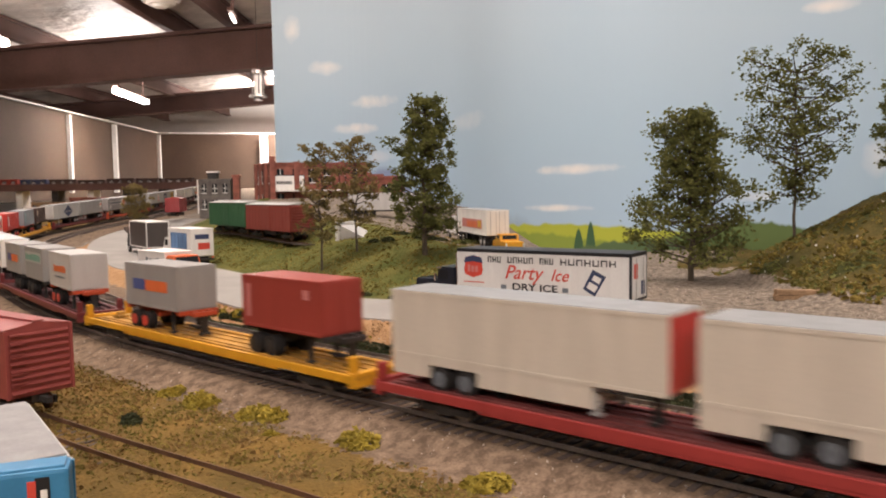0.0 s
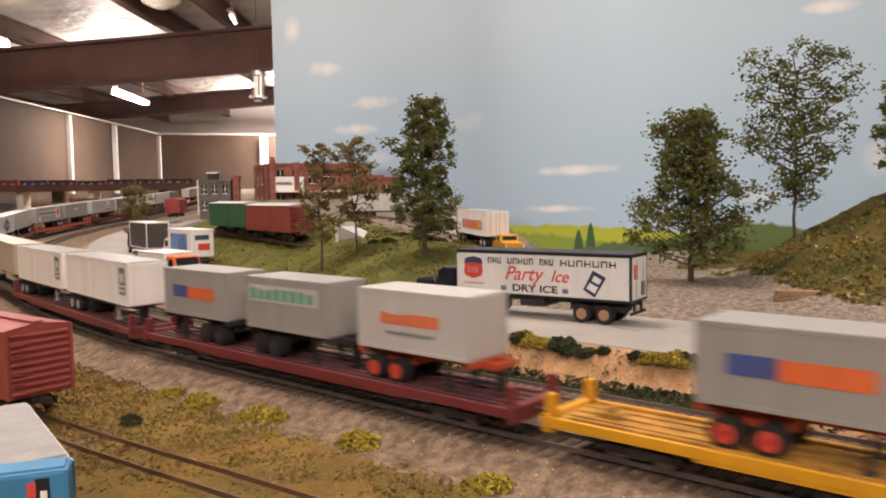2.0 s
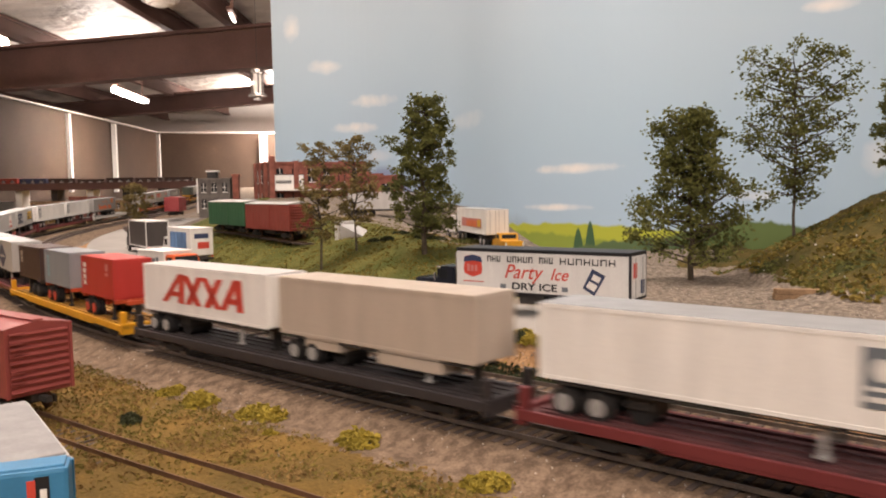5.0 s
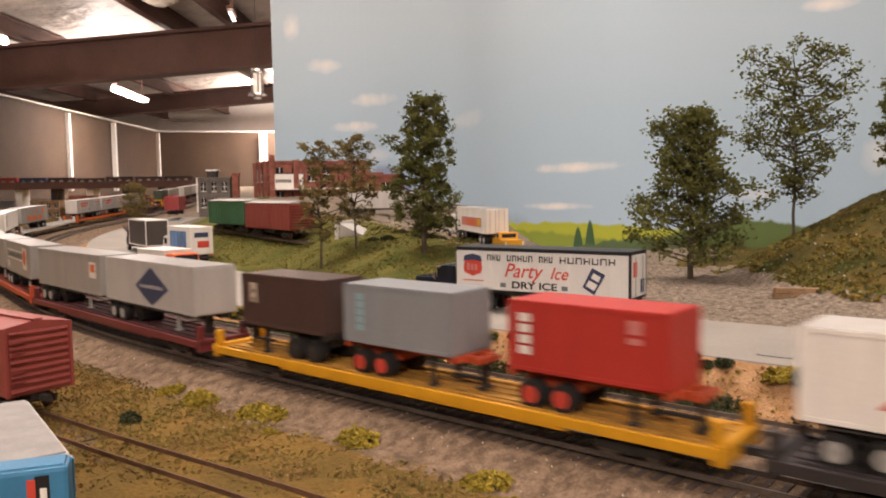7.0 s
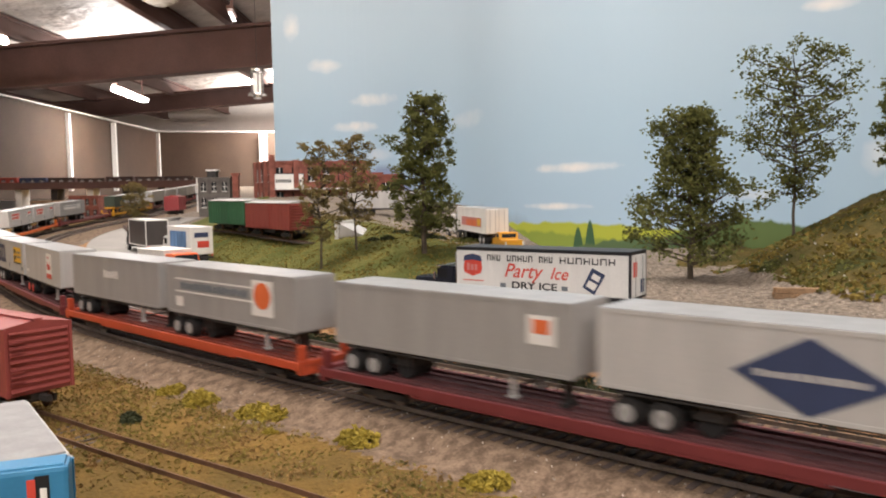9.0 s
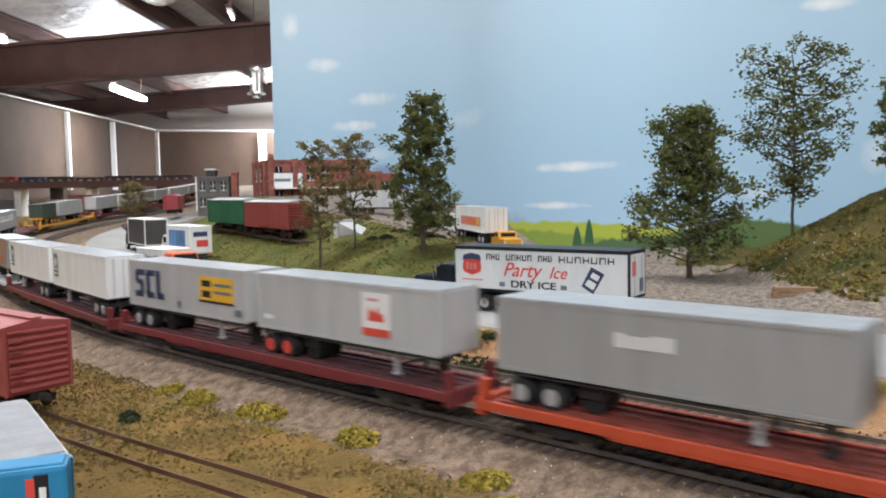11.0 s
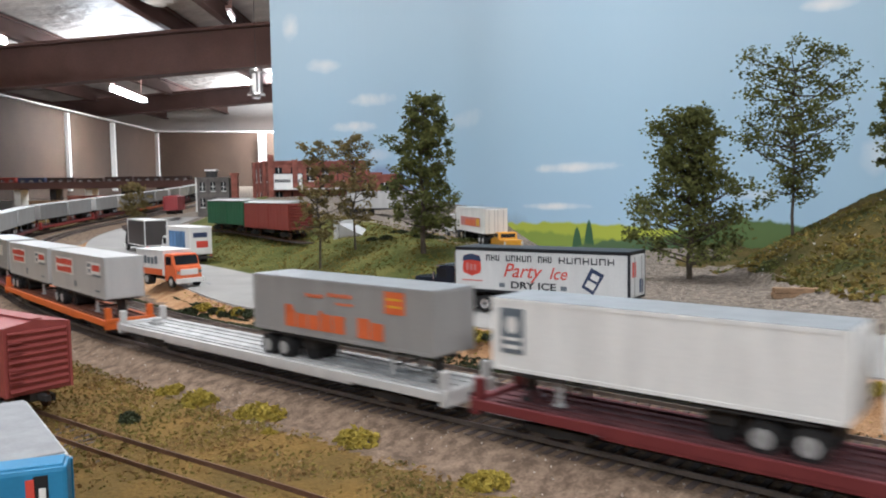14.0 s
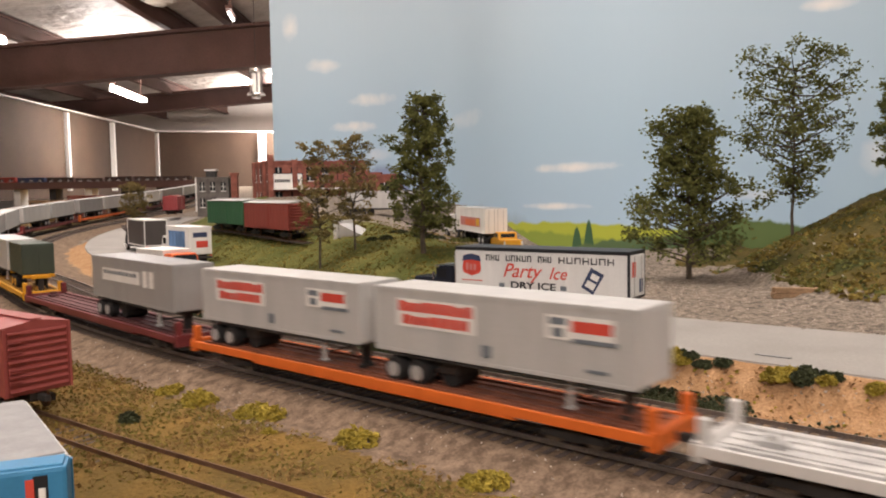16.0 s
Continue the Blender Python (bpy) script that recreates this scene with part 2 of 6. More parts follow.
def build_ground():
    xs = graded(-3.2, 2.2, -0.62, 0.56, 0.0055, 1.05)
    ys = graded(-0.75, 6.6, 0.18, 1.15, 0.0055, 1.045)
    nx, ny = len(xs), len(ys)
    gx, gy = np.meshgrid(xs, ys)
    x, y = gx.ravel(), gy.ravel()
    z = ground_height(x, y)
    s, v = line_coords(x, y)
    v = v - road_shift(s) * sstep(0.05, 0.13, v)
    rough = np.array([noise.noise((a * 55, b * 55, 0)) + 0.6 * noise.noise((a * 150, b * 150, 3)) for a, b in zip(x, y)])
    wide = np.array([noise.noise((a * 9, b * 9, 7)) for a, b in zip(x, y)])
    flat = ((v > 0.110) & (v < 0.228)) | (np.abs(v) < 0.03) | (np.abs(v - 0.066) < 0.03)
    hill = hill_share(x, y)
    z = z + rough * np.where(flat, 0.0004, np.where(v < 0, 0.0016, 0.0022) + 0.004 * hill) + wide * np.where(flat, 0, 0.003) * (0.5 + 3 * hill)
    me = bpy.data.meshes.new("ground")
    i = np.arange(nx * ny).reshape(ny, nx)
    q = np.stack([i[:-1, :-1], i[:-1, 1:], i[1:, 1:], i[1:, :-1]], -1).reshape(-1, 4)
    me.from_pydata(np.c_[x, y, z].tolist(), [], q.tolist())
    for m in (M_GRASS, M_BALLAST, M_SAND, M_ROAD, M_GRAVEL, M_GREEN, M_HILL):
        me.materials.append(m)
    jv = v + 0.005 * rough
    reg = np.zeros(len(x), int)
    reg[(jv > -0.046) & (jv < 0.092)] = 1
    reg[(jv >= 0.092)] = 2
    reg[(v >= 0.116)] = 2
    far = (v + 0.0 * rough >= 0.228)
    reg[far] = 5
    reg[far & (s < 1.30 + 0.03 * wide)] = 4
    reg[far & (s < 1.36) & (v < 0.26)] = 4
    lot = far & (jv > 0.43 + 0.02 * wide) & (s > 1.25)
    reg[lot] = 4
    reg[far & (hill + 0.12 * wide > 0.10)] = 6
    reg[(s > 2.6) & (jv > 0.092) & (jv < 0.26)] = 4
    reg[(s > 2.0) & (v <= -0.046)] = 0
    me.polygons.foreach_set("material_index", reg[q].max(axis=1).astype(np.int32))
    me.polygons.foreach_set("use_smooth", np.ones(len(q), bool))
    me.update()
    ob = new("ground", me)
    tagged(ob, "scenic base with dry grass, ballast, sandy bank and pale concrete road", "ground", kind="structure")
    return ob


def build_road():
    """A thin slab of pale concrete that runs beside the line."""
    ss = np.arange(0.3, 3.2, 0.02)
    vs = np.array([0.117, 0.1185, 0.145, 0.18, 0.222, 0.2235])
    up = np.array([-0.004, 0.0010, 0.0014, 0.0014, 0.0010, -0.004])
    verts, faces = [], []
    for s in ss:
        k = int(s / STEP)
        wob = 0.004 * math.sin(s * 7.0)
        for v, u in zip(vs, up):
            wide = 0.016 * (1 - float(sstep(0.95, 1.25, s))) * (v > 0.2)
            p = LINE[k] + NORM[k] * (v + wob + wide + float(road_shift(s)))
            verts.append((p[0], p[1], RAIL + climb(s) + float(road_rise(s)) + u))
    m = len(vs)
    for i in range(len(ss) - 1):
        for j in range(m - 1):
            faces.append((i * m + j, i * m + j + 1, (i + 1) * m + j + 1, (i + 1) * m + j))
    me = bpy.data.meshes.new("road")
    me.from_pydata(verts, [], faces)
    bm = bmesh.new()
    bm.from_mesh(me)
    bmesh.ops.recalc_face_normals(bm, faces=bm.faces)
    bm.to_mesh(me)
    bm.free()
    me.materials.append(M_ROAD)
    ob = new("road", me)
    tagged(ob, "pale concrete road with worn edges", "road", kind="structure")
    rnd = random.Random(9)
    for i in range(9):
        s = 0.85 + i * 0.115
        k = int(s / STEP)
        p = LINE[k] + NORM[k] * (float(road_shift(s)) + 0.150 + rnd.uniform(-0.012, 0.03))
        a = math.atan2(TANG[k][1], TANG[k][0])
        st = part("tar_streak", B((-0.012 + 0.003 * (i % 3), 0.012, -0.0014, 0.0014, 0, 0.0003)), M_TAR, ob)
        st.matrix_world = Matrix.Translation((p[0], p[1], RAIL + climb(s) + float(road_rise(s)) + 0.0014)) @ Matrix.Rotation(a + rnd.uniform(-0.3, 0.3), 4, "Z")


def gz(x, y):
    return ground_z(x, y)


# ---- tracks ----
def build_track(name, pts, rail_mat, label, sunk=0.0, half=0.0005):
    """Two rails swept along a line of points (with heights), on ties."""
    root = empty(name)
    p = np.array([tuple(q) for q in pts])
    t = np.gradient(p, axis=0)
    t /= np.linalg.norm(t, axis=1)[:, None]
    n = np.c_[t[:, 1], -t[:, 0], np.zeros(len(p))]
    g, w, h = 0.00825, half, 0.0021
    for side in (-1, 1):
        verts, faces = [], []
        for k in range(len(p)):
            c = p[k] + n[k] * g * side
            for a, b in ((-w, 0), (w, 0), (w * 0.6, -0.0006), (w * 0.5, -h), (-w * 0.5, -h), (-w * 0.6, -0.0006)):
                verts.append(tuple(c + n[k] * a + np.array((0, 0, b))))
        for k in range(len(p) - 1):
            for j in range(6):
                faces.append((k * 6 + j, k * 6 + (j + 1) % 6, (k + 1) * 6 + (j + 1) % 6, (k + 1) * 6 + j))
        me = bpy.data.meshes.new("rail")
        me.from_pydata(verts, [], faces)
        part("rail", me, rail_mat, root)
    verts, faces = [], []
    s = np.r_[0, np.cumsum(np.linalg.norm(np.diff(p, axis=0), axis=1))]
    rnd = random.Random(5)
    for d in np.arange(0, s[-1], 0.0068):
        c = np.array([np.interp(d, s, p[:, i]) for i in range(3)])
        a = np.array([np.interp(d, s, t[:, i]) for i in range(3)])
        b = np.array((a[1], -a[0], 0))
        la, lb = 0.0013, 0.0148 + rnd.uniform(-0.0006, 0.0006)
        o = len(verts)
        for dz in (-h - 0.0016 - sunk, -h + 0.0001 - sunk):
            for i, j in ((-1, -1), (1, -1), (1, 1), (-1, 1)):
                verts.append(tuple(c + a * la * i + b * lb * j + np.array((0, 0, dz))))
        faces += [(o + 4, o + 5, o + 6, o + 7)] + [(o + i, o + (i + 1) % 4, o + 4 + (i + 1) % 4, o + 4 + i) for i in range(4)]
    me = bpy.data.meshes.new("tie_bed")
    me.from_pydata(verts, [], faces)
    tagged(part("tie_bed", me, M_TIE, root), kind="stuff")
    tagged(root, label, "railway track")
    return root


# ---- train ----
def wheel_pair(parent, x, r, name="wheel", hub=None, halfw=0.0, seg=18, width=0.9):
    """Tyres and hubs of one axle under a trailer, in scale feet."""
    for sgn in (-1, 1):
        bm = bmesh.new()
        for k in range(2):
            y = sgn * (halfw - 0.55 - k * 1.05)
            disc(bm, r * FT, (y - 0.45) * FT, (y + 0.45) * FT, x * FT, r * FT, seg)
        bmesh.ops.bevel(bm, geom=[e for e in bm.edges if len(e.link_faces) == 2 and min(len(f.verts) for f in e.link_faces) == 4 and max(len(f.verts) for f in e.link_faces) > 4],
                        offset=0.18 * FT, segments=2, affect="EDGES")
        tyre = part(name, bm, M_RUBBER, parent)
        bm = bmesh.new()
        y = sgn * (halfw - 0.05)
        disc(bm, r * 0.58 * FT, (y - 0.1) * FT, (y + 0.02) * FT, x * FT, r * FT, 14)
        disc(bm, r * 0.26 * FT, (y - 0.1) * FT, (y + 0.22) * FT, x * FT, r * FT, 10)
        part("hub", bm, hub or M_HUB, tyre)


def plate(name, parent, outline, side, halfw, material, label="", lift=0.03):
    """A flat lettering panel on a trailer's side; outline in scale feet (x along the car, z up). side -1 is the one the camera sees."""
    pts = [(x * FT, z * FT) for x, z in outline]
    bm = prism(pts, 0.00008)
    ob = part(name, bm, material, parent, label)
    ob.location.y = side * (halfw + lift) * FT
    return ob


def rect(x0, x1, z0, z1, lean=0.0):
    return [(x0, z0), (x1, z0), (x1 + lean, z1), (x0 + lean, z1)]


def bars(x0, x1, z0, z1, n, gap=0.25, lean=0.0, seed=1):
    """n letter-like blocks in a row."""
    rnd = random.Random(seed)
    w = (x1 - x0) / n
    return [rect(x0 + i * w, x0 + (i + 1 - gap) * w, z0, z1 - (0.0 if rnd.random() < 0.7 else (z1 - z0) * 0.15), lean) for i in range(n)]


def trailer(body_m, length=40.0, flip=False, hub=None, frame_m=None, roof_m=None, marks=(), end_m=None, ribs=False, label="", body_h=8.7, axle=3.3, skirt=None):
    """A highway trailer. Local x runs forward along the train, its wheels at the back end (or the front, flipped)."""
    root = empty("semi_trailer")
    f = -1 if flip else 1
    hl, hw, z0 = length / 2, 4.0, 4.3
    z1 = z0 + body_h
    frame_m = frame_m or M_STEEL
    bm = FB((-hl, hl, -hw, hw, z0, z1), bevel=0.22)
    body = part("body", bm, body_m, root)
    roof = [(-hl + 0.05, hl - 0.05, -hw + 0.05, hw - 0.05, z1 - 0.1, z1 + 0.12)]
    part("roof", FB(*roof, bevel=0.1), roof_m or C["roofgrey"], root)
    rails = []
    for sg in (-1, 1):
        rails += [(-hl, hl, sg * hw - 0.07, sg * hw + 0.07, z1 - 0.45, z1 + 0.02), (-hl, hl, sg * hw - 0.07, sg * hw + 0.07, z0 - 0.05, z0 + 0.4)]
        for e in (-hl + 0.25, hl - 0.25):
            rails.append((e - 0.25, e + 0.25, sg * hw - 0.06, sg * hw + 0.06, z0 + 0.3, z1 - 0.4))
    part("trim_rail", FB(*rails), body_m, root)
    if ribs:
        n = int(length / 1.6)
        rib = mesh_of(FB((-0.12, 0.12, -hw - 0.05, hw + 0.05, z0 + 0.4, z1 - 0.45)), "rib")
        for i in range(n + 1):
            part("rib", rib, body_m, root).location.x = (-hl + 1 + i * (length - 2) / n) * FT
    for e in (-1, 1):
        x = e * hl
        o = 0.08
        pieces = [(min(x, x + e * o), max(x, x + e * o), -hw + 0.2, -0.08, z0 + 0.2, z1 - 0.3), (min(x, x + e * o), max(x, x + e * o), 0.08, hw - 0.2, z0 + 0.2, z1 - 0.3)]
        if e == -f:
            d = part("rear_door", FB(*pieces, bevel=0.04), end_m or body_m, root)
            bm = bmesh.new()
            for yy in (-2.6, -0.6, 0.6, 2.6):
                box(bm, *[v * FT for v in (x + e * o - 0.04, x + e * o + 0.1, yy - 0.07, yy + 0.07, z0 + 0.3, z1 - 0.4)])
            part("lock_rod", bm, M_HUB, d)
        else:
            part("front_panel", FB((min(x, x + e * o), max(x, x + e * o), -hw + 0.2, hw - 0.2, z0 + 0.2, z1 - 0.3), bevel=0.04), end_m or body_m, root)
    beams = [(-hl + 1, hl - 1, -1.6, -1.2, z0 - 0.9, z0), (-hl + 1, hl - 1, 1.2, 1.6, z0 - 0.9, z0)]
    beams += [(x - 0.15, x + 0.15, -3.7, 3.7, z0 - 0.45, z0) for x in np.arange(-hl + 2, hl - 1, 2.4)]
    a, b = sorted((-f * (hl - axle + 1.8), -f * (hl - axle - 6.2)))
    beams += [(a, b, -2.0, 2.0, z0 - 2.0, z0 - 0.8)]
    c, d = sorted((-f * (hl - axle - 7.2), -f * (hl - axle - 10.5)))
    beams += [(c, d, -2.6, 2.6, z0 - 2.3, z0 - 0.5), (-hl + 2, hl - 2, -3.9, -3.75, z0 - 0.55, z0 - 0.35)]
    bm = bmesh.new()
    disc(bm, 1.55 * FT, -2.2 * FT, 2.2 * FT, (c + d) / 2 * FT, 1.75 * FT, 14)
    part("spare_wheel", bm, M_RUBBER, root)
    part("underframe", FB(*beams), frame_m, root)
    for k in (0, 1):
        wheel_pair(root, -f * (hl - axle - 4.3 * k), 1.75, "tyre", hub, 4.05)
    lx = f * (hl - 9)
    for sg in (-1, 1):
        part("landing_leg", FB((lx - 0.3, lx + 0.3, sg * 3.0 - 0.25, sg * 3.0 + 0.25, 0.9, z0), (lx - 0.6, lx + 0.6, sg * 3.0 - 0.5, sg * 3.0 + 0.5, 0.75, 1.0)), M_HUB, root)
    part("leg_brace", FB((lx - 0.1, lx + 0.1, -3, 3, 1.8, 2.1), (lx - 4, lx, -0.2, 0.2, 3.0, 3.3)), frame_m, root)
    part("kingpin_stand", FB((f * (hl - 3) - 0.6, f * (hl - 3) + 0.6, -1.2, 1.2, 0.02, 0.5), (f * (hl - 3) - 0.25, f * (hl - 3) + 0.25, -0.8, 0.8, 0.4, z0 - 0.4)), M_STEEL, root)
    if skirt:
        for k, panel in enumerate(skirt):
            part("side_skirt", FB(panel, bevel=0.06), body_m, root)
    for name, outline, m, lab in marks:
        for sd in (-1, 1):
            o = outline if sd < 0 else [(-x, z) for x, z in outline]
            plate(name, root, o, sd, hw + 0.06, m, lab, 0.03 if name in BASE_MARKS else 0.07)
    tagged(root, label or "grey highway trailer riding on a flat car", "trailer", "trailers on the train")
    return root


def container_trailer(body_m, length=20.4, frame_m=None, hub=None, marks=(), label="", end_m=None):
    """A short box on a skeletal chassis with two rear axles."""
    root = empty("short_trailer")
    hl, hw, z0, z1 = length / 2, 4.0, 4.6, 12.9
    frame_m = frame_m or M_STEEL
    part("body", FB((-hl, hl, -hw, hw, z0, z1), bevel=0.15), body_m, root)
    part("roof", FB((-hl + 0.1, hl - 0.1, -hw + 0.1, hw - 0.1, z1 - 0.1, z1 + 0.1), bevel=0.08), body_m, root)
    rails = []
    for sg in (-1, 1):
        rails += [(-hl, hl, sg * hw - 0.08, sg * hw + 0.08, z1 - 0.4, z1 + 0.03), (-hl, hl, sg * hw - 0.08, sg * hw + 0.08, z0, z0 + 0.45)]
        for e in (-hl + 0.2, hl - 0.2):
            rails.append((e - 0.25, e + 0.25, sg * hw - 0.08, sg * hw + 0.08, z0, z1))
    part("corner_frame", FB(*rails), body_m, root)
    n = 16
    rib = mesh_of(FB((-0.15, 0.15, -hw - 0.04, hw + 0.04, z0 + 0.4, z1 - 0.4)), "rib")
    for i in range(n + 1):
        part("rib", rib, body_m, root).location.x = (-hl + 1 + i * (length - 2) / n) * FT
    for e in (-1, 1):
        x = e * hl
        a, b = min(x, x + e * 0.09), max(x, x + e * 0.09)
        part("end_door", FB((a, b, -hw + 0.4, -0.06, z0 + 0.3, z1 - 0.3), (a, b, 0.06, hw - 0.4, z0 + 0.3, z1 - 0.3), bevel=0.03), end_m or body_m, root)
    ch = [(-hl, hl + 2.6, -1.7, -1.2, z0 - 1.0, z0), (-hl, hl + 2.6, 1.2, 1.7, z0 - 1.0, z0), (hl - 0.5, hl + 0.4, -4.0, 4.0, z0 - 0.8, z0), (-hl, -hl + 0.8, -4.0, 4.0, z0 - 0.8, z0),
          (hl + 2.2, hl + 3.0, -2.4, 2.4, z0 - 0.9, z0 - 0.1), (-hl + 1.0, -hl + 9.0, -1.9, 1.9, z0 - 2.2, z0 - 0.9)]
    part("chassis", FB(*ch, bevel=0.05), frame_m, root)
    for k in (0, 1):
        wheel_pair(root, -hl + 3 + 4.3 * k, 1.8, "tyre", hub or frame_m, 4.05)
    lx = hl - 4.5
    for sg in (-1, 1):
        part("landing_leg", FB((lx - 0.3, lx + 0.3, sg * 2.6 - 0.25, sg * 2.6 + 0.25, 0.3, z0 - 0.6), (lx - 0.7, lx + 0.7, sg * 2.6 - 0.5, sg * 2.6 + 0.5, 0.02, 0.35)), M_STEEL, root)
    part("kingpin_stand", FB((hl + 1.6, hl + 2.8, -1.0, 1.0, 0.02, 0.5), (hl + 2.0, hl + 2.4, -0.7, 0.7, 0.4, z0 - 0.8), (hl - 3, hl + 2, -0.3, 0.3, 1.2, 1.6)), M_STEEL, root)
    for name, outline, m, lab in marks:
        for sd in (-1, 1):
            o = outline if sd < 0 else [(-x, z) for x, z in outline]
            plate(name, root, o, sd, hw + 0.05, m, lab, 0.03 if name in BASE_MARKS else 0.07)
    tagged(root, label, "trailer", "short trailers on the train")
    return root


DECK = 3.7
BASE_MARKS = ("panel", "logo_panel", "diamond", "stripe", "sticker")


def flat_car(side_m, deck_m, label):
    """An 89-foot flat car with low side sills, hitches and two trucks."""
    root = empty("flat_car")
    hl = 44.3
    part("deck", FB((-hl, hl, -4.6, 4.6, DECK - 0.5, DECK)), deck_m, root)
    for sg in (-1, 1):
        part("side_sill", FB((-hl, hl, sg * 4.9 - 0.3, sg * 4.9 + 0.3, DECK - 0.95, DECK + 0.25), (-26, 26, sg * 4.9 - 0.22, sg * 4.9 + 0.22, DECK - 1.35, DECK - 0.9), bevel=0.08), side_m, root)
        part("rub_rail", FB((-hl + 3, hl - 3, sg * 3.9 - 0.15, sg * 3.9 + 0.15, DECK, DECK + 0.35)), deck_m, root)
    for y in (-2.2, 0.0, 2.2):
        part("deck_rail", FB((-hl + 2, hl - 2, y - 0.22, y + 0.22, DECK, DECK + 0.22)), deck_m, root)
    part("centre_sill", FB((-hl + 2, hl - 2, -1.2, 1.2, DECK - 2.3, DECK - 0.4)), M_STEEL, root)
    for e in (-1, 1):
        a = e * hl
        part("end_sill", FB((min(a, a - e * 1.2), max(a, a - e * 1.2), -5.1, 5.1, DECK - 1.6, DECK + 0.55), bevel=0.1), side_m, root)
        for sg in (-1, 1):
            part("end_post", FB((a - e * 0.9 - 0.55, a - e * 0.9 + 0.55, sg * 4.3 - 0.6, sg * 4.3 + 0.6, DECK + 0.4, DECK + 2.9), bevel=0.15), side_m, root)
        part("hitch", FB((e * 38 - 1.4, e * 38 + 1.4, -1.0, 1.0, DECK, DECK + 0.6), (e * 38 - 0.3, e * 38 + 0.3, -0.8, 0.8, DECK + 0.5, DECK + 1.3)), deck_m, root)
        part("coupler", FB((min(a, a + e * 2.0), max(a, a + e * 2.0), -0.45, 0.45, DECK - 1.3, DECK - 0.4), bevel=0.1), M_STEEL, root)
        tx = e * 33
        bog = part("bogie", FB((tx - 4.2, tx + 4.2, -3.5, -2.9, 0.9, 1.9), (tx - 4.2, tx + 4.2, 2.9, 3.5, 0.9, 1.9), (tx - 1.3, tx + 1.3, -3.6, 3.6, 0.7, 2.2), bevel=0.12), M_STEEL, root)
        for wx in (-2.8, 2.8):
            bm = bmesh.new()
            for sg in (-1, 1):
                disc(bm, 1.35 * FT, (sg * 2.6 - 0.25) * FT, (sg * 2.6 + 0.25) * FT, (tx + wx) * FT, 1.37 * FT, 16)
            disc(bm, 0.35 * FT, -2.4 * FT, 2.4 * FT, (tx + wx) * FT, 1.37 * FT, 8)
            part("wheelset", bm, M_RAIL, bog)
    tagged(root, label, "flat car", "flat cars of the train")
    return root


C = dict(
    roofgrey=paint("trailer_roof_grey", (0.34, 0.34, 0.335), 0.35, 0.12),
    cream=paint("cream_paint", (0.62, 0.56, 0.47)), white=paint("trailer_white", (0.86, 0.83, 0.78)), grey=paint("trailer_grey", (0.33, 0.315, 0.295)),
    silver=paint("trailer_silver", (0.47, 0.455, 0.43)), lgrey=paint("light_grey", (0.52, 0.50, 0.47)), beige=paint("beige_paint", (0.50, 0.42, 0.34)),
    red=paint("container_red", (0.33, 0.055, 0.04)), bright=paint("bright_red", (0.48, 0.045, 0.035)), brown=paint("dark_brown", (0.075, 0.045, 0.038)),
    blue_grey=paint("blue_grey", (0.27, 0.285, 0.30)), dgreen=paint("dark_green", (0.06, 0.075, 0.055)), mark_red=paint("mark_red", (0.62, 0.075, 0.05)),
    orange=paint("mark_orange", (0.72, 0.16, 0.05)), mark_blue=paint("mark_blue", (0.07, 0.10, 0.27)), navy=paint("navy", (0.045, 0.06, 0.12)),
    yellow=paint("mark_yellow", (0.80, 0.46, 0.03)), black=M_BLACK, pale=M_WHITE, pink=paint("mark_pink", (0.60, 0.22, 0.20)), green=paint("mark_green", (0.12, 0.36, 0.27)),
    teal=paint("mark_teal", (0.25, 0.42, 0.48)), slate=paint("slate_mark", (0.16, 0.18, 0.20)))
SIDE = dict(red=paint("flat_red", (0.34, 0.045, 0.04)), yellow=paint("flat_yellow", (0.68, 0.33, 0.02)), maroon=paint("flat_maroon", (0.17, 0.035, 0.035)),
            black=paint("flat_black", (0.045, 0.038, 0.038)), scarlet=paint("flat_scarlet", (0.46, 0.075, 0.03)), white=paint("flat_white", (0.60, 0.57, 0.53)), orange=paint("flat_orange", (0.70, 0.15, 0.025)))
DECKM = dict(red=paint("deck_red", (0.20, 0.055, 0.05), 0.7, 0.3), yellow=paint("deck_yellow", (0.50, 0.26, 0.05), 0.7, 0.35), maroon=paint("deck_maroon", (0.13, 0.05, 0.05), 0.7, 0.3),
             black=paint("deck_black", (0.06, 0.05, 0.05), 0.7, 0.3), scarlet=paint("deck_scarlet", (0.26, 0.06, 0.04), 0.7, 0.3), white=paint("deck_white", (0.55, 0.53, 0.50), 0.6, 0.25), orange=paint("deck_orange", (0.25, 0.09, 0.05), 0.7, 0.3))


def logo_panel(x):
    return [("logo_panel", rect(x - 1.7, x + 1.7, 6.4, 11.9), C["slate"], "dark grey emblem panel"), ("logo_shape", [(x + 0.9 * math.cos(a), 9.9 + 1.1 * math.sin(a)) for a in np.linspace(0, 2 * math.pi, 13)[:-1]], C["pale"], ""),
            ("logo_bar", rect(x - 1.3, x + 1.3, 7.0, 7.5), C["pale"], ""), ("logo_bar", rect(x - 1.3, x + 1.3, 8.0, 8.4), C["pale"], "")]


def shifted(marks, dx):
    """The same marks, dx scale feet further forward."""
    return [(name, [(x + dx, z) for x, z in outline], m, lab) for name, outline, m, lab in marks]


def many(name, outlines, m, lab=""):
    return [(name, o, m, lab if i == 0 else "") for i, o in enumerate(outlines)]


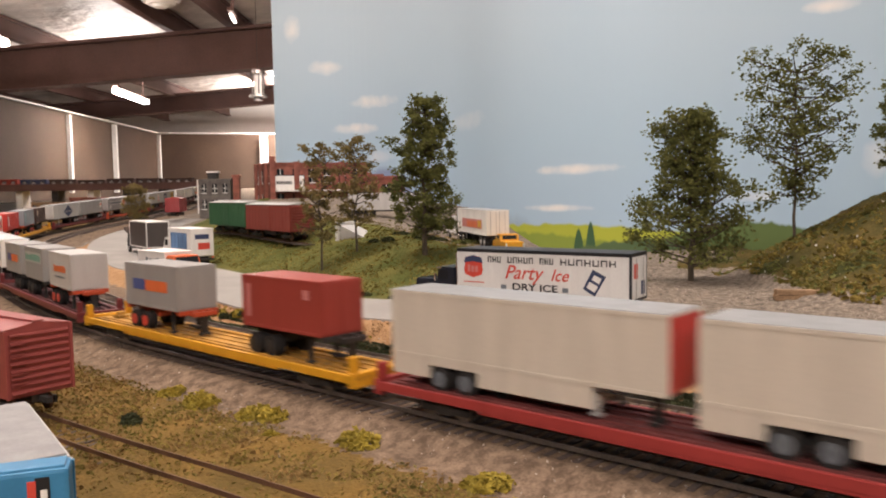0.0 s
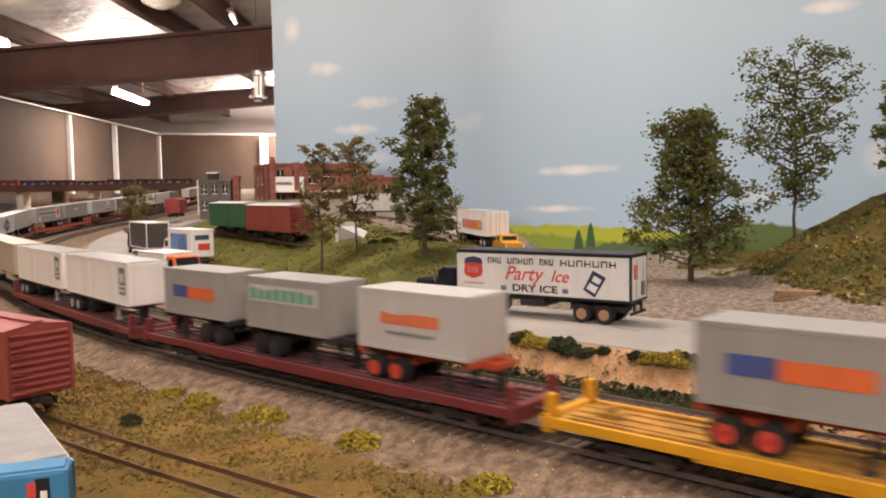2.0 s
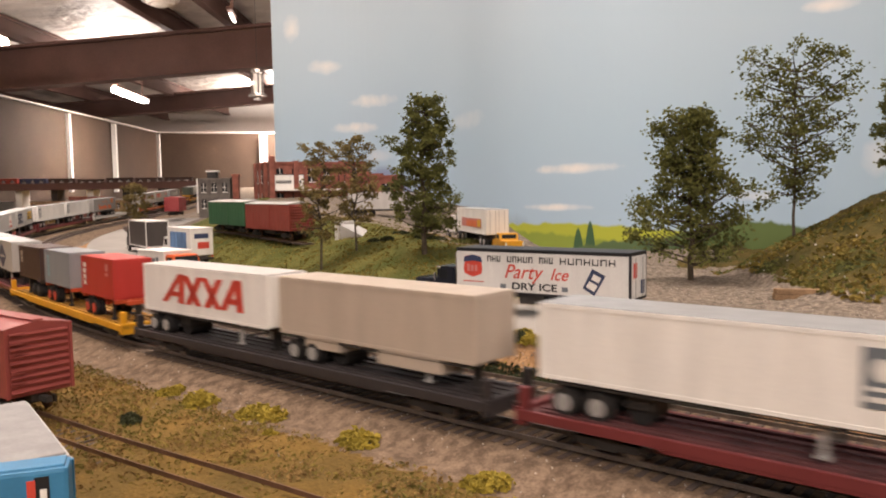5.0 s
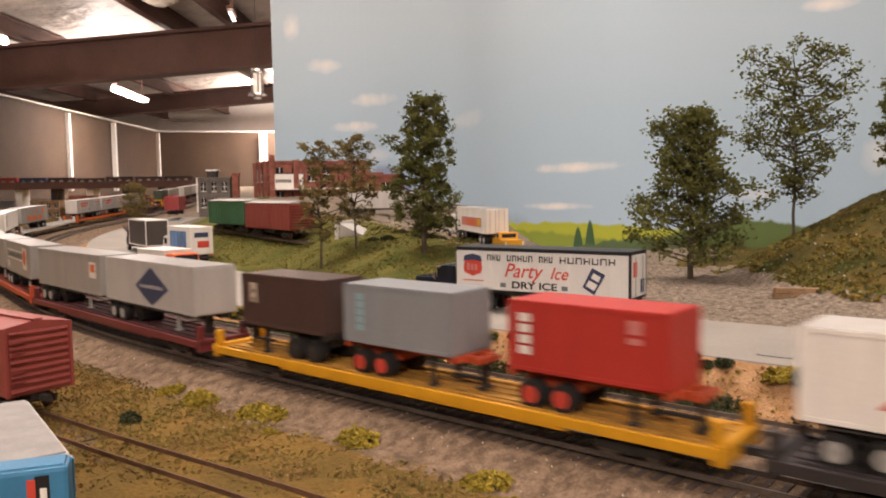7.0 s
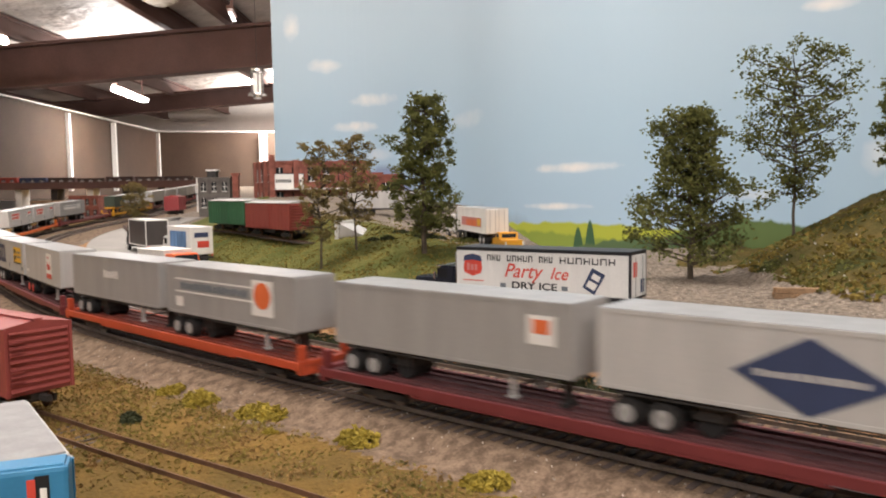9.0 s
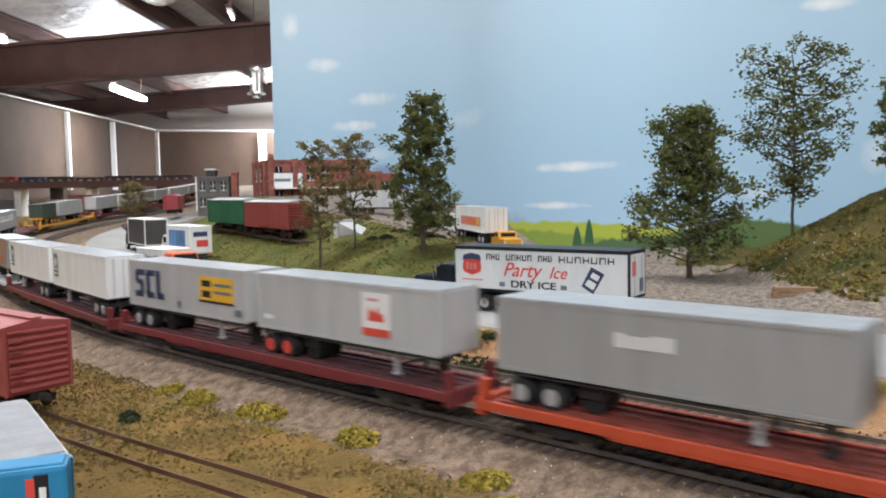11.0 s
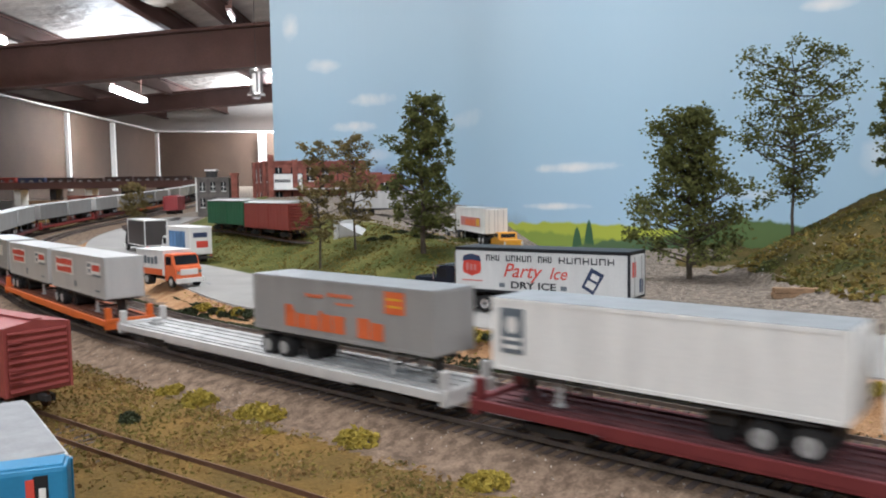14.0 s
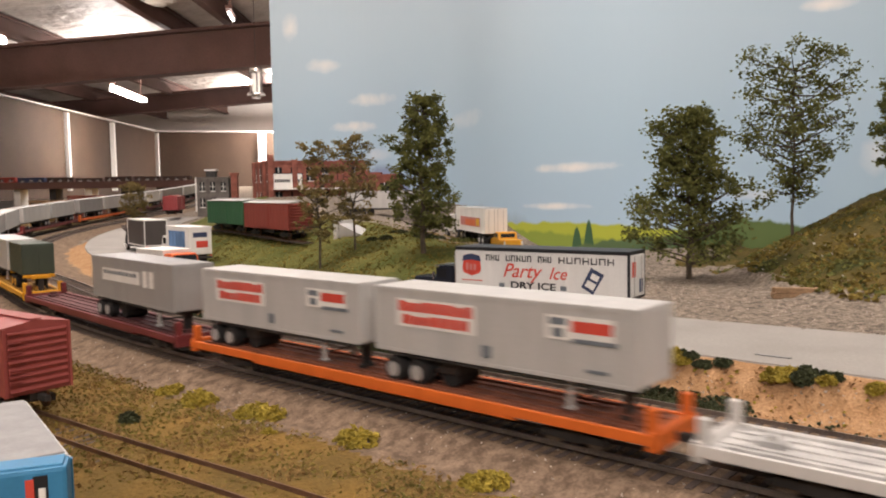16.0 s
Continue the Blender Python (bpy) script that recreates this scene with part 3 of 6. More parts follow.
def stripe_marks():
    return [("stripe", rect(-7.0, -2.1, 7.9, 10.0), C["mark_blue"], "blue lettering block"), ("stripe", rect(-2.1, 6.4, 7.8, 9.9), C["orange"], "orange lettering block")]


def arrow_marks():
    """Two rows of red blocks on a pale panel, and a second panel with red and dark blocks."""
    return ([("panel", rect(-15.1, -1.4, 7.9, 11.7), C["pale"], "pale panel")] + many("letter", bars(-14.6, -1.8, 10.0, 11.4, 9, 0.1), C["mark_red"]) + many("letter", bars(-13.9, -2.4, 8.3, 9.6, 7, 0.1), C["mark_red"])
            + [("panel", rect(9.0, 17.9, 8.9, 11.7), C["pale"], "pale panel"), ("panel_mark", rect(12.5, 17.6, 9.9, 11.2), C["mark_red"], ""), ("panel_mark", rect(9.5, 11.8, 10.6, 11.4), C["slate"], ""), ("panel_mark", rect(9.9, 11.4, 9.2, 10.2), C["slate"], ""),
               ("letter", rect(12.6, 18.3, 8.7, 9.2), C["slate"], ""), ("letter", rect(-0.4, 1.0, 5.4, 6.9), C["slate"], ""), ("letter", rect(14.4, 17.2, 5.5, 5.9), C["slate"], "")])


CARS = [
    ("red", [(21.6, lambda: trailer(C["cream"], hub=C["slate"], end_m=C["bright"], skirt=[(-20, -13.4, -4.02, 4.02, 1.7, 4.3), (-5.4, 11, -4.02, 4.02, 1.6, 4.3), (-13.4, -5.4, -4.02, 4.02, 3.4, 4.3)], axle=8.3, roof_m=C["roofgrey"], label="cream highway trailer with red ends on a red flat car")),
             (-21.6, lambda: trailer(C["cream"], hub=C["slate"], end_m=C["bright"], skirt=[(-20, -13.4, -4.02, 4.02, 1.7, 4.3), (-5.4, 11, -4.02, 4.02, 1.6, 4.3), (-13.4, -5.4, -4.02, 4.02, 3.4, 4.3)], axle=8.3, roof_m=C["roofgrey"], label="cream highway trailer with red ends on a red flat car"))]),
    ("yellow", [(25.7, lambda: container_trailer(C["red"], 20.6, marks=many("mark", bars(-9.0, -7.6, 6.2, 11.6, 1), C["pink"]) + many("mark", bars(6, 8, 10, 11.5, 1), C["pink"]), label="dull red short trailer with faded marks")),
                (-16.2, lambda: container_trailer(C["grey"], 20.4, SIDE["scarlet"], C["mark_red"], marks=stripe_marks(), label="grey short trailer with blue and orange block, red chassis"))]),
    ("maroon", [(26.3, lambda: container_trailer(C["lgrey"], 20.4, SIDE["scarlet"], C["mark_red"], marks=many("mark", bars(-5.5, 5.4, 8.3, 9.9, 7, 0.14), C["orange"]) + many("mark", bars(-4.4, 4.6, 6.9, 7.4, 9), C["slate"]), label="light grey short trailer with pink lettering blocks")),
                (-1.1, lambda: container_trailer(C["grey"], 20.4, M_STEEL, marks=[("panel", rect(-9.2, 8.2, 9.0, 11.7), C["lgrey"], "pale panel")] + many("mark", bars(-8.8, 7.8, 9.4, 11.2, 8), C["green"]), label="grey short trailer with pale panel and green blocks")),
                (-27.3, lambda: container_trailer(C["grey"], 20.4, M_STEEL, marks=stripe_marks(), label="grey short trailer with blue and orange block, dark chassis"))]),
    ("maroon", [(21.6, lambda: trailer(C["white"], marks=logo_panel(16.5), roof_m=C["roofgrey"], label="white highway trailer with dark emblem panel")),
                (-21.6, lambda: trailer(C["white"], marks=logo_panel(16), roof_m=C["roofgrey"], label="white highway trailer with dark emblem panel"))]),
    ("black", [(21.6, lambda: trailer(C["beige"], roof_m=C["beige"], skirt=[(-14, -6, -3.9, 3.9, 2.6, 4.3), (2, 14, -3.9, 3.9, 2.2, 4.3)], label="plain beige highway trailer with side skirts")),
               (-21.6, lambda: trailer(C["white"], roof_m=C["lgrey"], marks=shifted([("letter", o, C["mark_red"], "slanted red block") for o in
                                       ([(-15.1, 6.3), (-13.2, 6.3), (-7.4, 11.7), (-9.2, 11.7)], [(-9.4, 6.3), (-7.4, 6.3), (-6.9, 11.7), (-8.8, 11.7)], rect(-12.4, -8.8, 7.5, 8.4),
                                        [(-3.5, 6.3), (-1.5, 6.3), (-5.6, 11.5), (-7.6, 11.5)], [(-7.0, 6.3), (-5.0, 6.3), (-0.8, 11.5), (-2.8, 11.5)],
                                        [(2.7, 6.3), (4.7, 6.3), (0.6, 11.5), (-1.4, 11.5)], [(-0.8, 6.3), (1.2, 6.3), (5.4, 11.5), (3.4, 11.5)],
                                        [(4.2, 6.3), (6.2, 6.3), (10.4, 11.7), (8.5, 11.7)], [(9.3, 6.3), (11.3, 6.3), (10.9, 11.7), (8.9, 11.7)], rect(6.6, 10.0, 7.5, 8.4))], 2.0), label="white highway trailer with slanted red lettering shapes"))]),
    ("yellow", [(27.7, lambda: container_trailer(C["bright"], 20.4, SIDE["scarlet"], C["mark_red"], marks=many("mark", [rect(-8.7, -7.0, 6.6 + 1.3 * i, 7.6 + 1.3 * i) for i in range(4)], C["pale"]) + many("mark", [rect(5.6, 7.3, 9.3, 10.0), rect(5.6, 7.3, 10.4, 11.9)], C["pink"]), label="bright red short trailer with white side marks")),
                (-1.7, lambda: container_trailer(C["blue_grey"], 20.4, SIDE["scarlet"], C["mark_red"], marks=[("mark", rect(-7.6, -6.1, 6.4 + 1.1 * i, 7.3 + 1.1 * i), C["teal"], "") for i in range(5)], label="blue-grey short trailer on a red chassis")),
                (-26.6, lambda: container_trailer(C["brown"], 20.4, M_STEEL, marks=[("mark", o, C["beige"], "") for o in (rect(-8, -7.4, 8.4, 11.6), rect(-6.7, -6.1, 8.4, 11.6), rect(-7.4, -6.7, 10.6, 11.6), rect(-7.4, -6.7, 9.2, 9.9))], label="dark brown short trailer on a dark chassis"))]),
    ("maroon", [(21.6, lambda: trailer(C["silver"], marks=shifted([("diamond", [(-6.4, 8.2), (0.8, 4.5), (8.2, 8.2), (0.8, 12.1)], C["navy"], "dark blue diamond")] + [(n, o, m, l) for n, o, m, l in many("letter", bars(-4.2, 6.2, 7.9, 8.6, 8, 0.35), C["lgrey"])], 1.3), label="silver-grey highway trailer with dark blue diamond")),
                (-21.6, lambda: trailer(C["grey"], marks=shifted([("sticker", rect(12.8, 16.7, 7.9, 11.4), C["pale"], "white sticker"), ("sticker_mark", rect(13.6, 15.9, 9.2, 10.9), C["orange"], "")], 1.0), label="grey highway trailer with small orange sticker"))]),
    ("scarlet", [(21.6, lambda: trailer(C["grey"], marks=shifted([("stripe", rect(-18, 7, 10.5, 10.8), C["pale"], ""), ("stripe", rect(-18, 7, 8.2, 8.5), C["pale"], ""), ("panel", rect(7, 13, 6.2, 12.0), C["pale"], "white square panel"), ("panel_mark", [(10 + 2.4 * math.cos(a), 9.5 + 2.2 * math.sin(a)) for a in np.linspace(0, 2 * math.pi, 17)[:-1]], C["orange"], "orange round emblem"), ("panel", rect(-18, -15.5, 5.6, 7.4), C["pale"], "")] + many("letter", bars(-16, 6, 8.9, 10.1, 14), C["slate"]), 1.4), label="grey highway trailer with white stripes and orange emblem")),
                 (-21.6, lambda: trailer(C["grey"], marks=many("letter", bars(-4, 3, 8.8, 10.4, 5, 0.3), C["pale"]), label="grey highway trailer with white lettering blocks"))]),
    ("maroon", [(21.6, lambda: trailer(C["silver"], hub=C["mark_red"], marks=shifted([("panel", rect(4.3, 9.9, 5.8, 11.9), C["pale"], "white square panel"), ("panel_mark", rect(4.4, 9.9, 5.8, 6.9), C["mark_red"], ""), ("panel_mark", [(5.5, 7.9), (8.8, 7.9), (8.6, 9.2), (7.9, 8.9), (7.4, 10.0), (6.7, 9.0), (5.7, 9.9)], C["mark_red"], "red emblem"), ("panel_mark", rect(5.4, 7.6, 10.7, 11.1), C["pink"], ""), ("letter", rect(-19, -16.6, 5.9, 6.6), C["pale"], "")], 1.0), label="silver highway trailer with red emblem and red hubs")),
                (-21.6, lambda: trailer(C["silver"], marks=[("letter", o, C["navy"], "dark blocky shape") for o in
                                        (rect(-16.6, -13.4, 10.4, 11.5), rect(-17.2, -15.8, 9.1, 11.1), rect(-16.8, -14.2, 8.6, 9.5), rect(-15.4, -13.9, 6.8, 9.0), rect(-17.4, -14.2, 6.1, 7.3), rect(-12.5, -9.7, 10.4, 11.5), rect(-13.0, -11.5, 6.6, 11.1), rect(-12.8, -10.0, 6.1, 7.3), rect(-9.2, -7.7, 6.3, 11.5), rect(-9.2, -6.3, 6.1, 7.3))]
                                        + [("panel", rect(6.0, 16.6, 7.3, 11.5), C["yellow"], "yellow panel"), ("panel_mark", rect(6.8, 9.6, 9.7, 10.8), C["black"], ""), ("panel_mark", rect(6.8, 9.6, 7.8, 9.0), C["black"], ""), ("panel_mark", rect(10.6, 16.0, 9.9, 10.4), C["slate"], ""), ("panel_mark", rect(10.6, 16.0, 8.6, 9.1), C["slate"], ""), ("panel_mark", rect(6.0, 16.6, 6.9, 7.3), C["black"], ""), ("letter", rect(-1.6, -0.4, 5.2, 6.4), C["slate"], ""), ("letter", rect(16.8, 18.9, 5.2, 6.4), C["slate"], "")], label="silver highway trailer with dark blocks and yellow panel"))]),
    ("maroon", [(21.6, lambda: trailer(C["white"], flip=True, marks=logo_panel(-17), roof_m=C["roofgrey"], label="white highway trailer with emblem panel, wheels leading")),
                (-21.6, lambda: trailer(C["white"], flip=True, marks=logo_panel(-17), roof_m=C["roofgrey"], label="white highway trailer with emblem panel, wheels leading"))]),
    ("white", [(21.6, lambda: trailer(C["grey"], marks=[("letter", o, C["orange"], "") for o in bars(-11.6, 2.7, 5.4, 8.0, 5, 0.12) + [rect(-11.6, -9.6, 7.6, 8.8), rect(-3.4, -2.6, 7.6, 8.4)] + bars(5.2, 10.8, 5.3, 8.2, 2, 0.12) + bars(-6.4, -2.2, 10.3, 10.9, 4) + bars(-1.2, 4.2, 10.7, 11.3, 5) + bars(0.6, 4.4, 9.6, 10.0, 4)] + [("panel", rect(10.7, 14.6, 9.3, 12.4), C["orange"], "orange square"), ("panel_mark", rect(11.2, 14.1, 11.2, 11.5), C["yellow"], ""), ("panel_mark", rect(11.2, 14.1, 10.2, 10.5), C["yellow"], "")], label="weathered grey highway trailer with red lettering blocks"))]),
    ("orange", [(21.6, lambda: trailer(C["silver"], roof_m=C["lgrey"], end_m=C["lgrey"], marks=shifted(arrow_marks(), -0.7), label="pale silver highway trailer with red lettering blocks")),
                (-21.6, lambda: trailer(C["silver"], roof_m=C["lgrey"], marks=shifted(arrow_marks(), -0.7), label="pale silver highway trailer with red lettering blocks"))]),
    ("maroon", [(21.6, lambda: trailer(C["grey"], ribs=True, marks=[("panel", rect(-14, 5, 8.2, 10.8), C["pale"], "white name panel"), ("panel", rect(6.5, 8.6, 8.0, 11.2), C["pale"], ""), ("panel", rect(9.4, 11.5, 8.0, 11.2), C["pale"], "")] + many("letter", bars(-13, 4, 9.6, 10.4, 9), C["slate"]), label="dark grey ribbed trailer with white name panel"))]),
    ("yellow", [(28.5, lambda: container_trailer(C["dgreen"], 20.4, SIDE["yellow"], label="dark green short trailer on a yellow flat car")),
                (-6, lambda: trailer(C["silver"], label="silver-grey highway trailer on a yellow flat car"))]),
]
FAR_CARS = [("maroon", "silver", "silver"), ("red", "grey", "silver"), ("maroon", "lgrey", "silver"), ("orange", "grey", "lgrey"), ("maroon", "silver", "white"), ("black", "grey", "grey")]
PITCH = 92.3 * FT
SPEED = PITCH / 1.512 - 0.0018
MOVERS = []


def build_train():
    k = 0
    for color, loads in CARS:
        lab = {"red": "red flat car with low side sills", "yellow": "yellow flat car with wooden-toned deck", "maroon": "maroon flat car with weathered deck", "black": "black flat car with grimy deck",
               "scarlet": "scarlet flat car with low side sills", "white": "pale grey-white flat car, half empty", "orange": "orange flat car with brown deck"}[color]
        MOVERS.append((flat_car(SIDE[color], DECKM[color], lab), k, 0.0, 0.0, False))
        for off, make in loads:
            ob = make()
            MOVERS.append((ob, k, off * FT, DECK * FT + 0.0002, "dark chassis" in ob["label"]))
        k += 1
    for i in range(15):
        color, a, b = FAR_CARS[i % len(FAR_CARS)]
        MOVERS.append((flat_car(SIDE[color], DECKM[color], "weathered flat car far down the line"), k, 0.0, 0.0, False))
        for off, c in ((21.6, a), (-21.6, b)):
            MOVERS.append((trailer(C[c], roof_m=C["lgrey"], label="grey highway trailer far down the line"), k, off * FT, DECK * FT + 0.0002, False))
        k += 1


def car_pose(s):
    """Pose of a car whose middle is s metres up the line; local x points the way it travels."""
    a, b = on_line(s - 33 * FT), on_line(s + 33 * FT)
    d = (a - b).normalized()
    side = Vector((0, 0, 1)).cross(d).normalized()
    up = d.cross(side)
    m = Matrix((d, side, up)).transposed().to_4x4()
    m.translation = (a + b) / 2
    return m


# ---- vehicles on the road ----
def reading(name, root, me_or_outline, halfw, material, x=0.0, z=0.0, label=""):
    """Lettering on the side that faces -y."""
    ob = part(name, me_or_outline, material, root, label)
    ob.matrix_local = Matrix.Translation((x, -halfw, z)) @ Matrix.Rotation(math.pi / 2, 4, "X")
    return ob


def road_wheel(root, x, r, hw, hub, dual=True):
    for sg in (-1, 1):
        bm = bmesh.new()
        for k in range(2 if dual else 1):
            y = sg * (hw - 0.5 - k * 1.0)
            disc(bm, r * FT, (y - 0.42) * FT, (y + 0.42) * FT, x * FT, r * FT, 20)
        tyre = part("tyre", bm, M_RUBBER, root)
        bm = bmesh.new()
        y = sg * (hw - 0.06)
        disc(bm, r * 0.6 * FT, (y - 0.1) * FT, (y + 0.03) * FT, x * FT, r * FT, 16)
        disc(bm, r * 0.3 * FT, (y - 0.1) * FT, (y + 0.2) * FT, x * FT, r * FT, 10)
        part("hub", bm, hub, tyre)


def ice_truck():
    """Box trailer and long-nosed tractor; local x points to the rear, -y to the viewer's side."""
    root = empty("semi_truck")
    hl, hw = 19.2, 4.0
    part("body", FB((-hl, hl, -hw, hw, 4.7, 13.2), bevel=0.1), paint("ice_white", (0.70, 0.69, 0.66)), root)
    part("roof", FB((-hl - 0.05, hl + 0.05, -hw - 0.08, hw + 0.08, 12.75, 13.45), bevel=0.08), M_BLACK, root)
    part("lower_rail", FB((-hl, hl, -hw - 0.05, hw + 0.05, 4.3, 4.75)), M_BLACK, root)
    corner = paint("ice_black_trim", (0.03, 0.03, 0.035))
    for sg in (-1, 1):
        part("corner_post", FB((hl - 0.35, hl + 0.08, sg * hw - 0.06 - (0.3 if sg > 0 else 0), sg * hw + 0.06 + (0.3 if sg < 0 else 0), 4.3, 13.2)), corner, root)
    for y0, y1 in ((-3.6, -0.05), (0.05, 3.6)):
        d = part("rear_door", FB((hl, hl + 0.12, y0, y1, 4.9, 12.6), bevel=0.04), paint("ice_white", (0.7, 0.69, 0.66)), root)
        part("lock_rod", FB((hl + 0.12, hl + 0.25, y0 * 0.5 + y1 * 0.5 - 0.06, y0 * 0.5 + y1 * 0.5 + 0.06, 5.0, 12.4)), M_HUB, d)
    part("rear_mark", FB((hl + 0.13, hl + 0.16, -2.9, -1.0, 8.6, 11.4)), C["mark_red"], root, "red emblem on the rear doors")
    part("rear_mark", FB((hl + 0.13, hl + 0.16, 0.8, 2.8, 5.4, 8.0)), C["navy"], root)
    part("underframe", FB((-hl, hl, -1.7, -1.2, 3.4, 4.4), (-hl, hl, 1.2, 1.7, 3.4, 4.4), (6, 17, -2, 2, 2.2, 3.6), (hl - 0.4, hl, -3.6, 3.6, 2.0, 2.5), (hl - 0.4, hl, -2, -1.6, 2, 4.4), (hl - 0.4, hl, 1.6, 2, 2, 4.4)), M_STEEL, root)
    part("underbox", FB((-4.5, 1.0, -3.4, 3.4, 2.4, 4.3), bevel=0.2), M_STEEL, root)
    for x in (9.2, 13.8):
        road_wheel(root, x, 1.75, 4.05, paint("tan_hub", (0.42, 0.24, 0.14)))
    navy = paint("tractor_black", (0.018, 0.02, 0.028), 0.25, 0.1)
    cab = prism([(x * FT, z * FT) for x, z in ((-25.0, 2.6), (-20.2, 2.6), (-20.2, 9.2), (-23.9, 9.2), (-24.9, 6.8))], 7.0 * FT)
    bmesh.ops.bevel(cab, geom=list(cab.edges), offset=0.25 * FT, segments=2, affect="EDGES")
    c = part("cab", cab, navy, root)
    c.location.y = -3.5 * FT
    part("side_window", FB((-24.2, -22.0, -3.56, 3.56, 6.6, 8.5), bevel=0.05), M_GLASS, c).location.y = 3.5 * FT
    part("windscreen", FB((-25.0, -24.2, -3.0, 3.0, 6.7, 8.6)), M_GLASS, c).location.y = 3.5 * FT
    part("sun_visor", FB((-25.2, -23.9, -3.3, 3.3, 8.9, 9.15)), M_CHROME, c).location.y = 3.5 * FT
    part("hood", FB((-31.3, -24.7, -2.6, 2.6, 3.0, 6.5), bevel=0.5), navy, root)
    part("grille", FB((-31.6, -31.2, -1.7, 1.7, 2.6, 6.2), bevel=0.1), M_CHROME, root)
    part("bumper", FB((-32.5, -31.7, -3.9, 3.9, 1.3, 2.7), bevel=0.15), M_CHROME, root)
    for sg in (-1, 1):
        fd = bmesh.new()
        disc(fd, 2.35 * FT, (sg * 3.3 - 0.7) * FT, (sg * 3.3 + 0.7) * FT, -29.1 * FT, 1.95 * FT, 24)
        bmesh.ops.bisect_plane(fd, geom=fd.verts[:] + fd.edges[:] + fd.faces[:], plane_co=(0, 0, 2.6 * FT), plane_no=(0, 0, -1), clear_outer=True)
        part("fender", fd, navy, root)
        part("headlight", FB((-31.7, -30.9, sg * 3.3 - 0.4, sg * 3.3 + 0.4, 4.0, 4.9), bevel=0.2), M_CHROME, root)
        tk = bmesh.new()
        disc(tk, 1.15 * FT, -2.2 * FT, 2.2 * FT, 0, 0, 18)
        tank = part("fuel_tank", tk, M_CHROME, root)
        tank.matrix_local = Matrix.Translation((-22.4 * FT, sg * 3.2 * FT, 2.6 * FT)) @ Matrix.Rotation(math.pi / 2, 4, "Z")
        st = bmesh.new()
        bmesh.ops.create_cone(st, cap_ends=True, segments=12, radius1=0.28 * FT, radius2=0.28 * FT, depth=8.5 * FT, matrix=Matrix.Translation((-19.9 * FT, sg * 3.0 * FT, 8 * FT)))
        part("exhaust_pipe", st, M_CHROME, root)
        part("mirror", FB((-24.9, -24.6, sg * 4.3 - 0.25, sg * 4.3 + 0.25, 6.2, 7.9)), M_CHROME, root)
    part("chassis_rail", FB((-31, -11, -1.5, -1.0, 2.2, 3.2), (-31, -11, 1.0, 1.5, 2.2, 3.2), (-20, -11, -1.4, 1.4, 3.1, 4.3)), M_STEEL, root)
    road_wheel(root, -29.1, 1.75, 3.9, M_CHROME, False)
    for x in (-16.6, -12.2):
        road_wheel(root, x, 1.75, 4.05, M_CHROME)
    h = (hw + 0.03) * FT
    # the name of the firm stands as a row of upright strokes
    for n, x0, x1 in ((3, -11.7, -8.3), (5, -7.0, -0.9), (3, 0.3, 3.5), (7, 4.8, 16.6)):
        w = (x1 - x0) / n
        for i in range(n):
            a, b = x0 + i * w, x0 + (i + 0.78) * w
            plate("letter_block", root, rect(a, a + 0.3, 10.75, 12.0), -1, hw, M_BLACK, "")
            plate("letter_block", root, rect(b - 0.22, b, 10.75, 12.0), -1, hw, M_BLACK, "")
            z = (11.74, 11.2, 10.75)[(i + n) % 3]
            plate("letter_block", root, rect(a + 0.3, b - 0.22, z, z + 0.26), -1, hw, M_BLACK, "")
    reading("lettering", root, text_mesh("Party", 4.0 * FT, 0.35, 0.00008), h, C["mark_red"], -7.8 * FT, 7.6 * FT, "red lettering")
    reading("lettering", root, text_mesh("Ice", 3.3 * FT, 0.35, 0.00008), h, C["mark_red"], 2.6 * FT, 7.6 * FT, "red lettering")
    dry = text_mesh("DRY ICE", 1.95 * FT, 0.0, 0.00016)
    dry.transform(Matrix.Diagonal((1.42, 1, 1, 1)))
    reading("lettering", root, dry, h, M_BLACK, -6.0 * FT, 5.35 * FT, "bold black lettering")
    for x in (-8.6, 5.2):
        plate("small_mark", root, rect(x, x + 1.3, 5.4, 6.3), -1, hw, C["slate"], "")
    shield = [(-17.2, 10.6), (-17.0, 11.7), (-15.2, 12.1), (-13.4, 11.7), (-13.1, 10.6), (-12.9, 9.0), (-13.2, 8.1), (-15.2, 7.4), (-17.2, 8.1), (-17.5, 9.0)]
    plate("shield", root, shield, -1, hw, C["mark_red"], "red and blue shield emblem")
    plate("shield_top", root, [(-17.5, 10.5), (-17.2, 11.6), (-15.2, 12.1), (-13.2, 11.6), (-12.9, 10.5), (-15.2, 10.8)], -1, hw, C["navy"], "", 0.06)
    for o in bars(-16.6, -13.8, 8.6, 10.1, 3, 0.3):
        plate("shield_bar", root, o, -1, hw, C["pink"], "", 0.06)
    plate("stripe_mark", root, rect(-17.6, -12.6, 6.4, 6.6), -1, hw, C["mark_red"], "")
    plate("bag_mark", root, [(9.6, 6.4), (12.0, 5.0), (14.3, 8.9), (11.6, 10.2)], -1, hw, C["navy"], "tilted dark blue bag emblem")
    plate("bag_mark", root, [(10.3, 6.7), (12.0, 5.8), (12.7, 7.0), (11.0, 7.8)], -1, hw, C["pale"], "", 0.06)
    plate("bag_mark", root, [(11.4, 8.2), (12.9, 7.5), (13.4, 8.5), (11.9, 9.2)], -1, hw, C["pale"], "", 0.06)
    tagged(root, "black long-nosed tractor with white ice-company box trailer", "semi truck")
    return root


